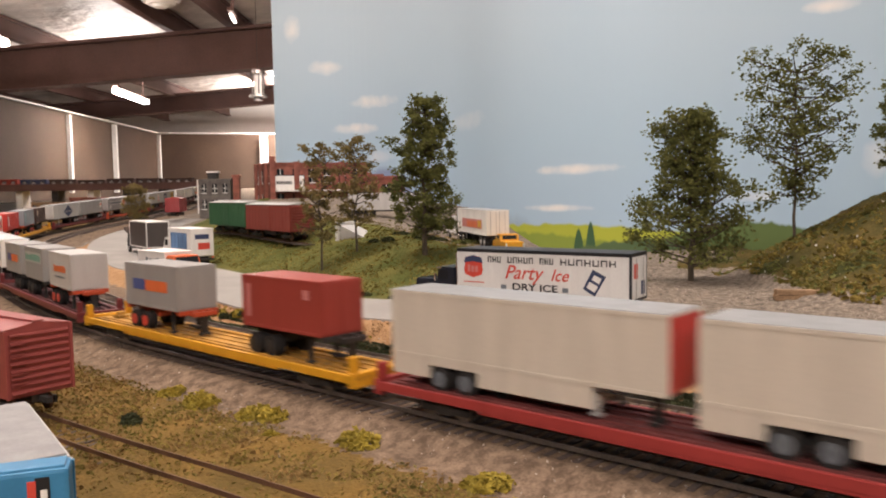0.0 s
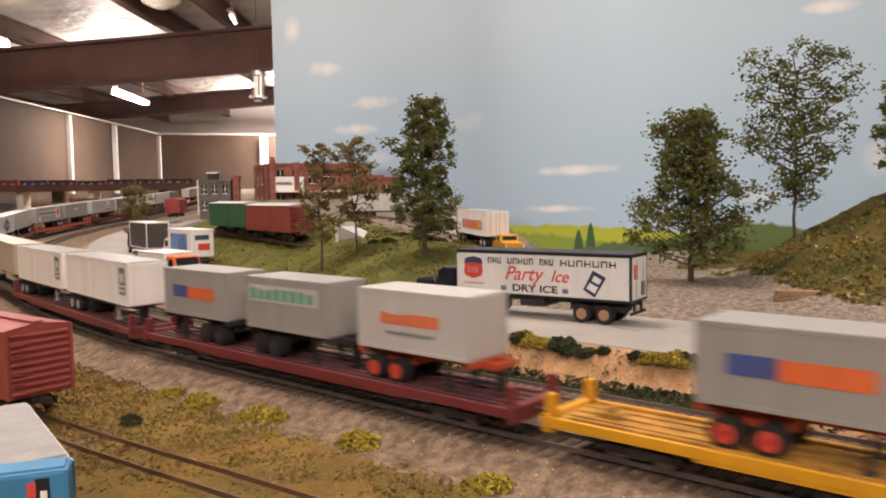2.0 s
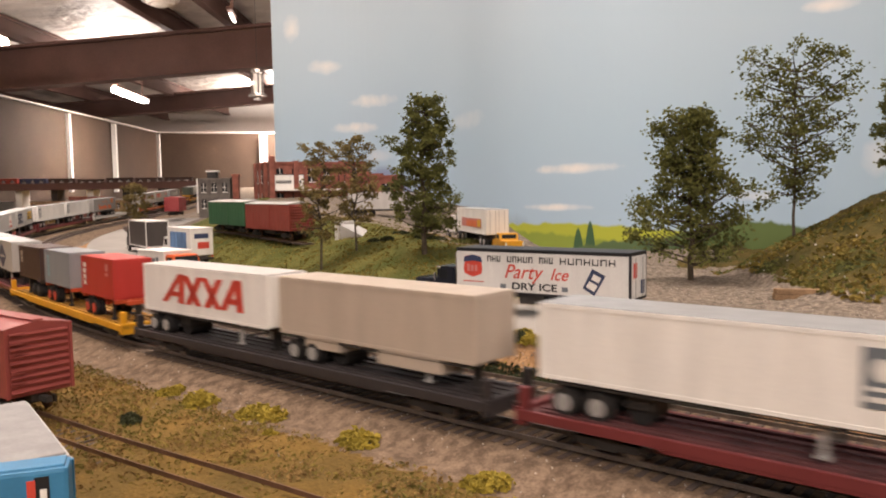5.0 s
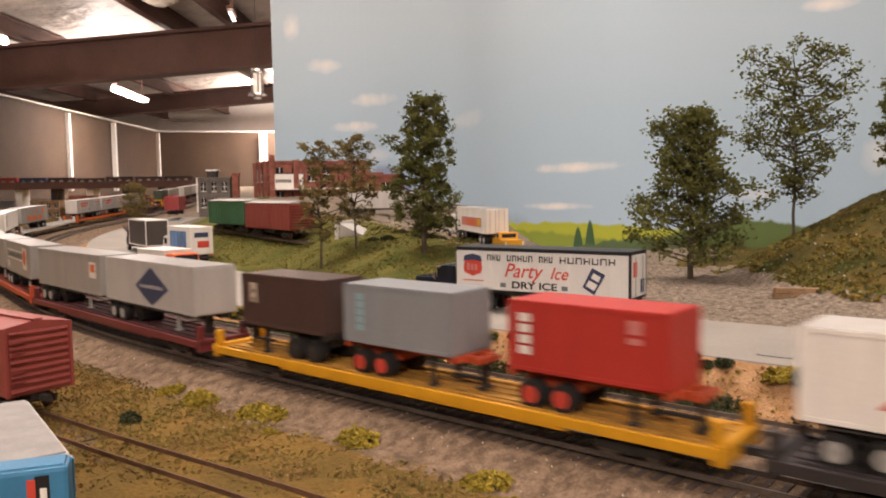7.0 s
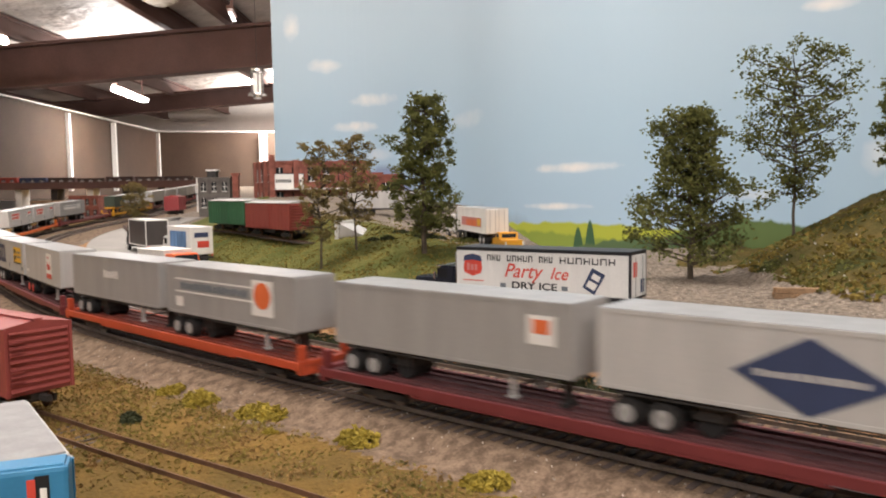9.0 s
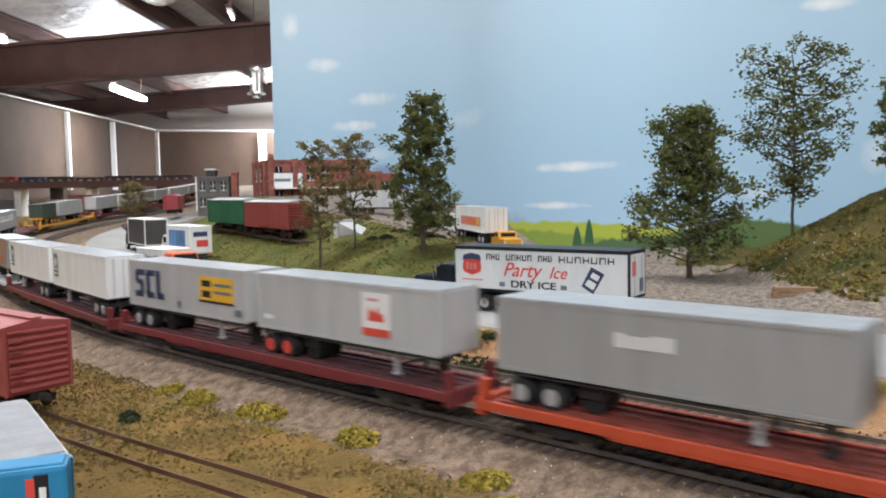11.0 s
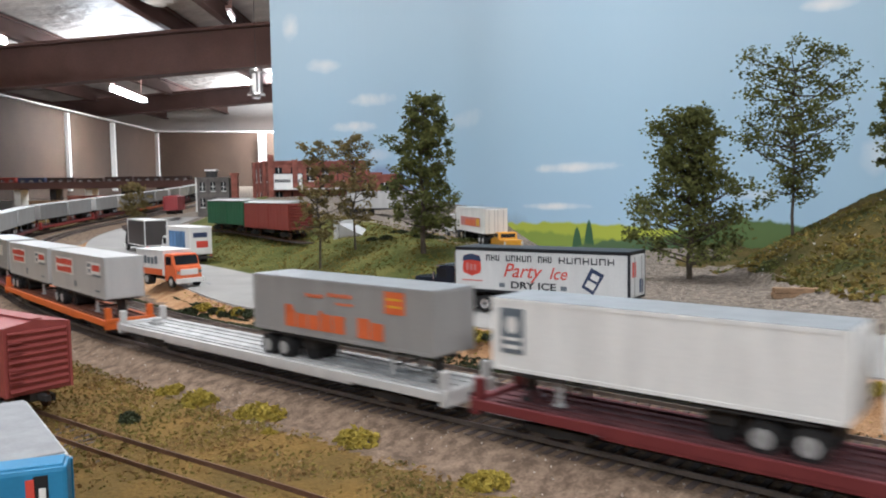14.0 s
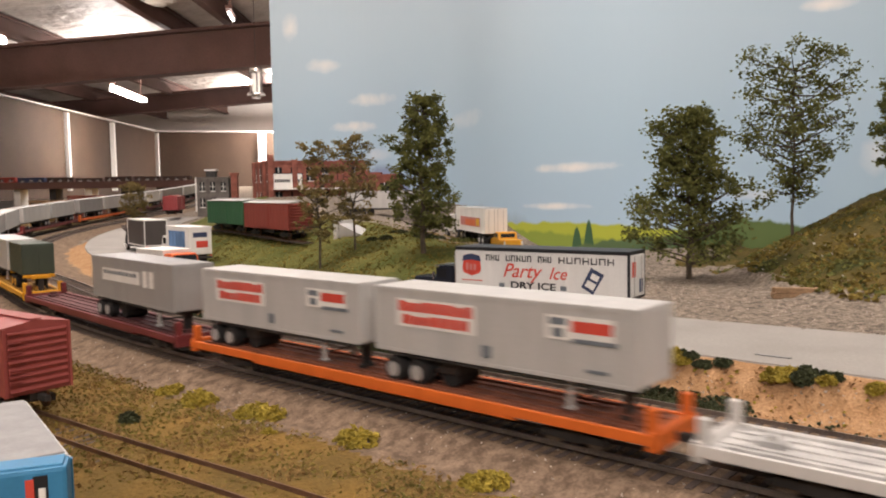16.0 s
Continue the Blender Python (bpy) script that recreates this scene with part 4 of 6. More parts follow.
def box_truck(body_m, cab_m, length=18.0, label="", marks=(), cab="front", height=11.2, roof_m=None, rear_m=None):
    """A delivery truck; local x points to the rear."""
    root = empty("delivery_truck")
    hw = 3.9
    part("body", FB((0, length, -hw, hw, 2.9, height), bevel=0.25), body_m, root)
    part("roof", FB((0.1, length - 0.1, -hw + 0.1, hw - 0.1, height - 0.1, height + 0.12), bevel=0.1), roof_m or M_WHITE, root)
    part("roof_edge", FB((-0.05, length + 0.1, -hw - 0.08, hw + 0.08, height - 0.35, height + 0.06), bevel=0.08), roof_m or M_WHITE, root)
    part("rear_door", FB((length, length + 0.12, -3.3, 3.3, 3.3, height - 0.6), bevel=0.05), rear_m or body_m, root)
    part("bumper", FB((length - 0.1, length + 0.6, -3.6, 3.6, 1.5, 2.2), bevel=0.1), M_STEEL, root)
    for sg in (-1, 1):
        part("tail_light", FB((length + 0.12, length + 0.3, sg * 3.3 - 0.35, sg * 3.3 + 0.35, 2.3, 2.8)), C["mark_red"], root)
    pts = [(-6.2, 1.6), (0.0, 1.6), (0.0, 8.6), (-4.2, 8.6), (-5.4, 5.6), (-6.2, 5.2)]
    cb = prism([(x * FT, z * FT) for x, z in pts], 7.2 * FT)
    bmesh.ops.bevel(cb, geom=list(cb.edges), offset=0.3 * FT, segments=2, affect="EDGES")
    c = part("cab", cb, cab_m, root)
    c.location.y = -3.6 * FT
    bm = bmesh.new()
    box(bm, -0.08 * FT, 0.08 * FT, -3.1 * FT, 3.1 * FT, -1.25 * FT, 1.25 * FT)
    ws = part("windscreen", bm, M_GLASS, root)
    ws.matrix_local = Matrix.Translation((-4.85 * FT, 0, 7.1 * FT)) @ Matrix.Rotation(math.atan2(1.2, 3.0), 4, "Y")
    part("side_window", FB((-3.8, -1.0, -3.66, 3.66, 5.8, 7.9), bevel=0.05), M_GLASS, root)
    part("grille", FB((-6.36, -6.1, -2.4, 2.4, 3.3, 4.8), bevel=0.05), M_WHITE, root)
    part("front_bumper", FB((-6.9, -6.2, -3.8, 3.8, 1.3, 2.5), bevel=0.12), M_WHITE, root)
    for sg in (-1, 1):
        part("headlight", FB((-6.4, -6.1, sg * 3.0 - 0.4, sg * 3.0 + 0.4, 3.6, 4.4), bevel=0.1), M_CHROME, root)
    part("chassis", FB((-5.5, length - 1, -1.5, 1.5, 1.6, 2.9)), M_STEEL, root)
    road_wheel(root, -3.6, 1.55, 3.8, M_HUB, False)
    road_wheel(root, length - 5.5, 1.55, 3.9, M_HUB)
    for name, outline, m, sd in marks:
        plate(name, root, outline, sd, hw, m)
    tagged(root, label, "delivery truck")
    return root


def rear_panels(root, x, items):
    for y0, y1, z0, z1, m in items:
        part("rear_mark", FB((x, x + 0.04, y0, y1, z0, z1)), m, root)


def pickup():
    root = empty("pickup_truck")
    y = paint("truck_yellow", (0.72, 0.36, 0.03))
    pts = [(-9, 1.5), (9, 1.5), (9, 4.0), (2.4, 4.0), (1.8, 6.2), (-2.6, 6.2), (-4.2, 4.2), (-9, 3.8)]
    bm = prism([(a * FT, b * FT) for a, b in pts], 6.4 * FT)
    bmesh.ops.bevel(bm, geom=list(bm.edges), offset=0.25 * FT, segments=2, affect="EDGES")
    part("body", bm, y, root).location.y = -3.2 * FT
    part("rear_window", FB((1.7, 2.3, -2.4, 2.4, 4.5, 5.8)), M_GLASS, root)
    part("side_window", FB((-2.4, 1.2, -3.26, 3.26, 4.5, 5.8)), M_GLASS, root)
    part("tailgate", FB((9, 9.1, -2.6, 2.6, 2.2, 3.8)), y, root)
    for sg in (-1, 1):
        part("tail_light", FB((9.0, 9.15, sg * 2.9 - 0.25, sg * 2.9 + 0.25, 2.4, 3.6)), M_WHITE, root)
    part("bumper", FB((9, 9.6, -3.2, 3.2, 1.2, 1.8)), M_CHROME, root)
    for x in (-5.8, 5.8):
        road_wheel(root, x, 1.25, 3.2, M_HUB, False)
    tagged(root, "yellow pickup truck seen from behind", "pickup truck")
    return root


def box_car(body_m, length=40.0, label="", roof_m=None, ribs=True):
    """A freight box car; local x along the car."""
    root = empty("box_car")
    hl, hw, z0, z1 = length / 2, 4.8, 3.3, 13.0
    part("body", FB((-hl, hl, -hw, hw, z0, z1), bevel=0.12), body_m, root)
    bm = prism([(y * FT, z * FT) for y, z in ((-hw - 0.25, z1 - 0.1), (hw + 0.25, z1 - 0.1), (hw + 0.25, z1 + 0.15), (0, z1 + 0.9), (-hw - 0.25, z1 + 0.15))], length * FT)
    rf = part("roof", bm, roof_m or body_m, root)
    rf.matrix_local = Matrix.Translation((hl * FT, 0, 0)) @ Matrix.Rotation(math.pi / 2, 4, "Z")
    part("running_board", FB((-hl, hl, -0.8, 0.8, z1 + 0.9, z1 + 1.1)), roof_m or body_m, root)
    for sg in (-1, 1):
        d = part("side_door", FB((-3.2, 3.2, sg * hw - 0.25, sg * hw + 0.25, z0 + 0.3, z1 - 0.6), bevel=0.08), body_m, root)
        for k in range(6):
            part("door_rib", FB((-3.1, 3.1, sg * (hw + 0.28) - 0.1, sg * (hw + 0.28) + 0.1, z0 + 1.0 + k * 1.45, z0 + 1.2 + k * 1.45)), body_m, d)
        for x in np.arange(-hl + 0.4, hl, 2.9):
            if abs(x) > 3.6:
                part("side_rib", FB((x - 0.15, x + 0.15, sg * hw - 0.12, sg * hw + 0.12, z0 + 0.2, z1 - 0.3)), body_m, root)
    for e in (-1, 1):
        a = e * hl
        for k in range(9):
            z = z0 + 0.7 + k * 1.02
            bm = bmesh.new()
            disc(bm, 0.34 * FT, -hw * 0.88 * FT, hw * 0.88 * FT, a * FT, z * FT, 8)
            part("end_rib", bm, body_m, root)
        for sg in (-1, 1):
            part("corner_post", FB((a - 0.2, a + 0.2, sg * (hw - 0.09) - 0.21, sg * (hw - 0.09) + 0.21, z0, z1)), body_m, root)
        for k in range(7):
            part("ladder_rung", FB((a + e * 0.45 - 0.13, a + e * 0.45 + 0.13, hw * 0.5, hw * 0.9, z0 + 0.6 + 1.4 * k, z0 + 0.75 + 1.4 * k)), body_m, root)
        part("coupler", FB((min(a, a + e * 2.2), max(a, a + e * 2.2), -0.45, 0.45, 2.2, 3.1), bevel=0.1), M_STEEL, root)
        tx = e * (hl - 6.5)
        bog = part("bogie", FB((tx - 4, tx + 4, -3.6, -3.0, 0.9, 2.0), (tx - 4, tx + 4, 3.0, 3.6, 0.9, 2.0), (tx - 1.3, tx + 1.3, -3.7, 3.7, 0.7, 2.6), bevel=0.12), M_STEEL, root)
        for wx in (-2.8, 2.8):
            bm = bmesh.new()
            for sg in (-1, 1):
                disc(bm, 1.37 * FT, (sg * 2.6 - 0.25) * FT, (sg * 2.6 + 0.25) * FT, (tx + wx) * FT, 1.38 * FT, 16)
            part("wheelset", bm, M_RUST, bog)
    part("underframe", FB((-hl + 0.5, hl - 0.5, -1.2, 1.2, 2.2, 3.4), (-5, 5, -3.5, 3.5, 1.8, 3.3)), M_STEEL, root)
    tagged(root, label, "box car")
    return root


# ---- trees and plants ----
def clump_mesh(verts, faces, c, r, rnd, flat=1.0):
    """A tiny tuft of crossed leaf blades."""
    for k in range(3):
        a = rnd.uniform(0, math.pi * 2)
        b = rnd.uniform(-0.9, 0.9)
        u = Vector((math.cos(a), math.sin(a), b)).normalized() * r * rnd.uniform(0.6, 1.2)
        w = u.cross(Vector((rnd.uniform(-1, 1), rnd.uniform(-1, 1), rnd.uniform(-1, 1)))).normalized() * r * rnd.uniform(0.4, 0.8)
        o = len(verts)
        m = u.cross(w).normalized() * r * 0.25
        verts += [tuple(c - u), tuple(c - w * 0.8 + m), tuple(c + u * 0.9), tuple(c + w + m)]
        faces += [(o, o + 1, o + 2), (o, o + 2, o + 3)]


def tree(base, height, width, bare, leaf_m, seed, density=1.0, leaf=0.0024, top=0.5, label="", trunk=0.018, shape=None):
    """Tapered trunk, limbs and a crown of many small tufts with gaps. bare: share of the height without leaves."""
    rnd = random.Random(seed)
    root = empty("tree", Matrix.Translation(base))
    verts, faces = [], []

    def limb(p, q, r0, r1):
        d = (q - p).normalized()
        s = d.orthogonal().normalized()
        t = d.cross(s)
        o = len(verts)
        for c, r in ((p, r0), (q, r1)):
            for k in range(6):
                a = k * math.pi / 3
                verts.append(tuple(c + (s * math.cos(a) + t * math.sin(a)) * r))
        for k in range(6):
            faces.append((o + k, o + (k + 1) % 6, o + 6 + (k + 1) % 6, o + 6 + k))

    pts = [Vector((0, 0, -0.004))]
    for k in range(1, 9):
        pts.append(Vector((rnd.uniform(-1, 1) * height * 0.008 * k ** 0.5, rnd.uniform(-1, 1) * height * 0.008 * k ** 0.5, height * 0.96 * k / 8)))
    for k in range(8):
        limb(pts[k], pts[k + 1], height * trunk * (1 - k / 8.5), height * trunk * (1 - (k + 1) / 8.5))
    centres = []
    n_limb = int(34 * density) + 10
    for i in range(n_limb):
        f = bare + (0.97 - bare) * (i + rnd.random()) / n_limb
        k = min(int(f * 8), 7)
        p = pts[k].lerp(pts[k + 1], f * 8 - k)
        g = (f - bare) / (1 - bare)
        prof = (math.sin(math.pi * min(1, g * (1 - top) + top * 0.5 + 0.12)) ** 0.8) if top < 0.9 else 1
        prof *= (0.45 + 0.55 * min(1, g * 5)) * (1.0 if g < 0.8 else (1.0 - (g - 0.8) * 2.6))
        if shape:
            prof = float(np.interp(g, shape[0], shape[1]))
        R = width / 2 * max(0.12, prof) * rnd.uniform(0.6, 1.12)
        a = i * 2.4 + rnd.uniform(-0.5, 0.5)
        q = p + Vector((math.cos(a) * R, math.sin(a) * R, R * rnd.uniform(0.1, 0.6)))
        limb(p, p.lerp(q, 0.5) + Vector((0, 0, -R * 0.06)), height * 0.0055, height * 0.0035)
        limb(p.lerp(q, 0.5) + Vector((0, 0, -R * 0.06)), q, height * 0.0035, height * 0.0014)
        for k in range(4):
            b = p.lerp(q, 0.35 + 0.2 * k)
            e = b + Vector((rnd.uniform(-1, 1), rnd.uniform(-1, 1), rnd.uniform(-0.3, 0.9))).normalized() * R * rnd.uniform(0.2, 0.45)
            limb(b, e, height * 0.0018, height * 0.0008)
            centres.append((e, R))
        centres.append((q, R))
    me = bpy.data.meshes.new("trunk")
    me.from_pydata(verts, [], faces)
    part("trunk", me, M_BARK, root)
    lv, lf = [], []
    for c, R in centres:
        if rnd.random() > 0.84:
            continue
        rr = width * rnd.uniform(0.045, 0.10)
        for k in range(int(26 * density)):
            d = Vector((rnd.gauss(0, 1), rnd.gauss(0, 1), rnd.gauss(0, 0.8)))
            clump_mesh(lv, lf, c + d * rr * 0.55, leaf * rnd.uniform(0.5, 1.15), rnd)
    me = bpy.data.meshes.new("crown")
    me.from_pydata(lv, [], lf)
    part("crown", me, leaf_m, root)
    tagged(root, label or "leafy model tree on the grassy slope", "tree")
    return root


def bush(x, y, r, m, seed, flat=0.55, label="low bush on the grass", z=None, name="bush"):
    rnd = random.Random(seed)
    lv, lf = [], []
    lumps = [(rnd.uniform(-0.7, 0.7) * r, rnd.uniform(-0.5, 0.5) * r, rnd.uniform(0.35, 0.7) * r) for _ in range(7)]
    for i in range(420):
        a, b, q = rnd.choice(lumps)
        d = Vector((rnd.gauss(0, 1), rnd.gauss(0, 1), abs(rnd.gauss(0, 1)))).normalized() * q * rnd.uniform(0.75, 1.05)
        clump_mesh(lv, lf, Vector((a + d.x, b + d.y, d.z * flat * 1.3)), 0.0019 * rnd.uniform(0.6, 1.3), rnd)
    me = bpy.data.meshes.new(name)
    me.from_pydata(lv, [], lf)
    me.materials.append(m)
    ob = new(name, me)
    ob.location = (x, y, (gz(x, y) if z is None else z) - 0.0005)
    tagged(ob, label, "bush")
    return ob


# ---- backdrop ----
BD = smooth_line([(-0.47, 2.25), (-0.2, 2.18), (0.02, 1.95), (0.16, 1.65), (0.34, 1.42), (0.62, 1.27), (1.0, 1.12), (1.6, 0.95), (2.4, 0.8)], 0.02)


def backdrop_material():
    m = bpy.data.materials.new("painted_sky")
    m.use_nodes = True
    nt = m.node_tree
    n, l = nt.nodes, nt.links
    b = n["Principled BSDF"]
    b.inputs["Roughness"].default_value = 0.6
    b.inputs["Specular IOR Level"].default_value = 0.15
    uv = n.new("ShaderNodeTexCoord").outputs["UV"]
    sep = n.new("ShaderNodeSeparateXYZ")
    l.new(uv, sep.inputs[0])

    def math_node(op, a, c=None, clamp=False):
        k = n.new("ShaderNodeMath")
        k.operation, k.use_clamp = op, clamp
        for i, v in enumerate((a, c)):
            if v is None:
                continue
            if isinstance(v, (int, float)):
                k.inputs[i].default_value = v
            else:
                l.new(v, k.inputs[i])
        return k.outputs[0]

    def noise_at(scale, detail=5, stretch=1.0):
        mp = n.new("ShaderNodeMapping")
        mp.inputs["Scale"].default_value = (1, stretch, 1)
        l.new(uv, mp.inputs[0])
        t = n.new("ShaderNodeTexNoise")
        t.inputs["Scale"].default_value, t.inputs["Detail"].default_value = scale, detail
        l.new(mp.outputs[0], t.inputs["Vector"])
        return t.outputs["Fac"]

    def blend(fac, a, color):
        k = n.new("ShaderNodeMix")
        k.data_type = "RGBA"
        l.new(fac, k.inputs["Factor"])
        l.new(a, k.inputs["A"])
        k.inputs["B"].default_value = (*color, 1)
        return k.outputs["Result"]

    ramp = n.new("ShaderNodeValToRGB")
    e = ramp.color_ramp.elements
    e[0].position, e[0].color = 0.18, (0.40, 0.54, 0.66, 1)
    e[1].position, e[1].color = 0.75, (0.50, 0.60, 0.66, 1)
    mid = ramp.color_ramp.elements.new(0.35)
    mid.color = (0.42, 0.56, 0.66, 1)
    wob = noise_at(2.5, 4)
    l.new(math_node("ADD", sep.outputs["Y"], math_node("MULTIPLY", math_node("SUBTRACT", wob, 0.5), 0.2)), ramp.inputs["Fac"])
    col = ramp.outputs["Color"]
    edge = noise_at(14, 6)
    edge2 = noise_at(38, 4)
    rag = math_node("ADD", math_node("MULTIPLY", math_node("SUBTRACT", edge, 0.5), 1.6), math_node("MULTIPLY", math_node("SUBTRACT", edge2, 0.5), 0.8))
    for cu, cv, ru, rv, op in CLOUDS:
        dx = math_node("DIVIDE", math_node("SUBTRACT", sep.outputs["X"], cu), ru)
        dy = math_node("DIVIDE", math_node("SUBTRACT", sep.outputs["Y"], cv), rv)
        d = math_node("ADD", math_node("MULTIPLY", dx, dx), math_node("MULTIPLY", dy, dy))
        f = math_node("MULTIPLY", math_node("ADD", math_node("SUBTRACT", 0.75, d), rag), op, True)
        col = blend(f, col, (0.82, 0.80, 0.77))
    # painted hills, fields and far trees along the foot
    for cu, ru, top0, drop, amp, color, sharp in HILLS:
        t = n.new("ShaderNodeTexNoise")
        t.noise_dimensions = "1D"
        t.inputs["Scale"].default_value, t.inputs["Detail"].default_value = 22.0, 6
        l.new(math_node("ADD", sep.outputs["X"], cu * 7.0), t.inputs["W"])
        dx = math_node("DIVIDE", math_node("SUBTRACT", sep.outputs["X"], cu), ru)
        top = math_node("SUBTRACT", top0, math_node("MULTIPLY", math_node("MULTIPLY", dx, dx), drop))
        top = math_node("ADD", top, math_node("MULTIPLY", math_node("SUBTRACT", t.outputs["Fac"], 0.5), amp))
        f = math_node("MULTIPLY", math_node("SUBTRACT", top, sep.outputs["Y"]), sharp, True)
        w = math_node("MULTIPLY", math_node("SUBTRACT", 1.25, math_node("ABSOLUTE", dx)), 4.0, True)
        col = blend(math_node("MULTIPLY", f, w), col, color)
    l.new(col, b.inputs["Base Color"])
    return m


def build_backdrop():
    n = len(BD)
    zs = [1.0, 2.35]
    verts, faces, uvs = [], [], []
    s = np.r_[0, np.cumsum(np.linalg.norm(np.diff(BD, axis=0), axis=1))]
    t = np.gradient(BD, axis=0)
    t /= np.linalg.norm(t, axis=1)[:, None]
    nn = np.c_[-t[:, 1], t[:, 0]]
    for i in range(n):
        for off in (0, 0.012):
            for z in zs:
                p = BD[i] + nn[i] * off
                verts.append((p[0], p[1], z))
                uvs.append((s[i], z - 1.0))
    for i in range(n - 1):
        a, b = i * 4, (i + 1) * 4
        faces += [(a, b, b + 1, a + 1), (a + 2, a + 3, b + 3, b + 2), (a + 1, b + 1, b + 3, a + 3)]
    faces += [(0, 1, 3, 2)]
    me = bpy.data.meshes.new("backdrop")
    me.from_pydata(verts, [], faces)
    lay = me.uv_layers.new(name="UVMap")
    for lp in me.loops:
        lay.data[lp.index].uv = uvs[lp.vertex_index]
    me.materials.append(backdrop_material())
    me.materials.append(M_WALL)
    me.polygons[len(faces) - 1].material_index = 1
    me.polygons.foreach_set("use_smooth", [False] * len(faces))
    ob = new("backdrop", me)
    tagged(ob, "pale blue painted sky backdrop with clouds and green fields", "backdrop", kind="structure")


# each cloud: place along the wall and height, half width, half height, strength
CLOUDS = [(0.059, 0.703, 0.030, 0.050, 0.9), (0.154, 0.594, 0.068, 0.024, 0.9), (0.300, 0.493, 0.096, 0.024, 1.0), (0.242, 0.424, 0.088, 0.019, 1.0),
          (0.320, 0.344, 0.063, 0.024, 0.6), (1.090, 0.287, 0.143, 0.012, 1.0), (1.051, 0.213, 0.113, 0.009, 1.0), (1.541, 0.531, 0.047, 0.014, 0.9),
          (0.697, 0.414, 0.107, 0.026, 0.35), (1.433, 0.233, 0.052, 0.011, 0.5), (1.613, 0.292, 0.031, 0.039, 0.5)]
# each painted rise: middle, half width, top height, drop to its ends, raggedness, colour, sharpness
HILLS = [(0.336, 0.12, 0.322, 0.09, 0.02, (0.27, 0.33, 0.47), 60), (0.72, 0.36, 0.215, 0.05, 0.03, (0.33, 0.42, 0.52), 40), (1.09, 0.34, 0.184, 0.02, 0.015, (0.42, 0.46, 0.06), 220),
         (1.00, 0.22, 0.165, 0.02, 0.02, (0.25, 0.32, 0.06), 160), (1.108, 0.012, 0.176, 0.035, 0.01, (0.06, 0.12, 0.06), 220), (1.137, 0.012, 0.190, 0.05, 0.01, (0.06, 0.12, 0.06), 220), (1.43, 0.14, 0.192, 0.03, 0.03, (0.12, 0.17, 0.06), 200),
         (1.24, 0.12, 0.160, 0.02, 0.03, (0.10, 0.15, 0.07), 200), (1.75, 0.25, 0.20, 0.04, 0.04, (0.12, 0.17, 0.07), 200)]


# ---- the room behind ----
def wall_strip(name, pts, z0, z1, thick, m, label, category="wall", kind="structure"):
    bm = bmesh.new()
    for (x0, y0), (x1, y1) in zip(pts[:-1], pts[1:]):
        L = math.hypot(x1 - x0, y1 - y0)
        r = bmesh.ops.create_cube(bm, size=1.0)
        M = Matrix.Translation(((x0 + x1) / 2, (y0 + y1) / 2, (z0 + z1) / 2)) @ Matrix.Rotation(math.atan2(y1 - y0, x1 - x0), 4, "Z") @ Matrix.Diagonal((L, thick, z1 - z0, 1))
        bmesh.ops.transform(bm, matrix=M, verts=r["verts"])
    ob = part(name, bm, m, None)
    return tagged(ob, label, category, kind=kind)


def beam_between(name, a, b, w, h, m, label, category="beam"):
    a, b = Vector(a), Vector(b)
    d = (b - a)
    bm = bmesh.new()
    L = d.length
    f, e, q, b2 = 0.03, 0.012, w / 2, h / 2
    outline = [(-q, -b2), (q, -b2), (q, -b2 + f), (e, -b2 + f), (e, b2 - f), (q, b2 - f), (q, b2), (-q, b2), (-q, b2 - f), (-e, b2 - f), (-e, -b2 + f), (-q, -b2 + f)]
    p0 = [bm.verts.new((0, y, z)) for y, z in outline]
    p1 = [bm.verts.new((L, y, z)) for y, z in outline]
    bm.faces.new(p0)
    bm.faces.new(p1)
    for i in range(len(outline)):
        j = (i + 1) % len(outline)
        bm.faces.new((p0[i], p0[j], p1[j], p1[i]))
    bmesh.ops.recalc_face_normals(bm, faces=bm.faces)
    ob = part(name, bm, m, None)
    x = d.normalized()
    y = Vector((0, 0, 1)).cross(x).normalized()
    M = Matrix((x, y, x.cross(y))).transposed().to_4x4()
    M.translation = a
    ob.matrix_world = M
    return tagged(ob, label, category)


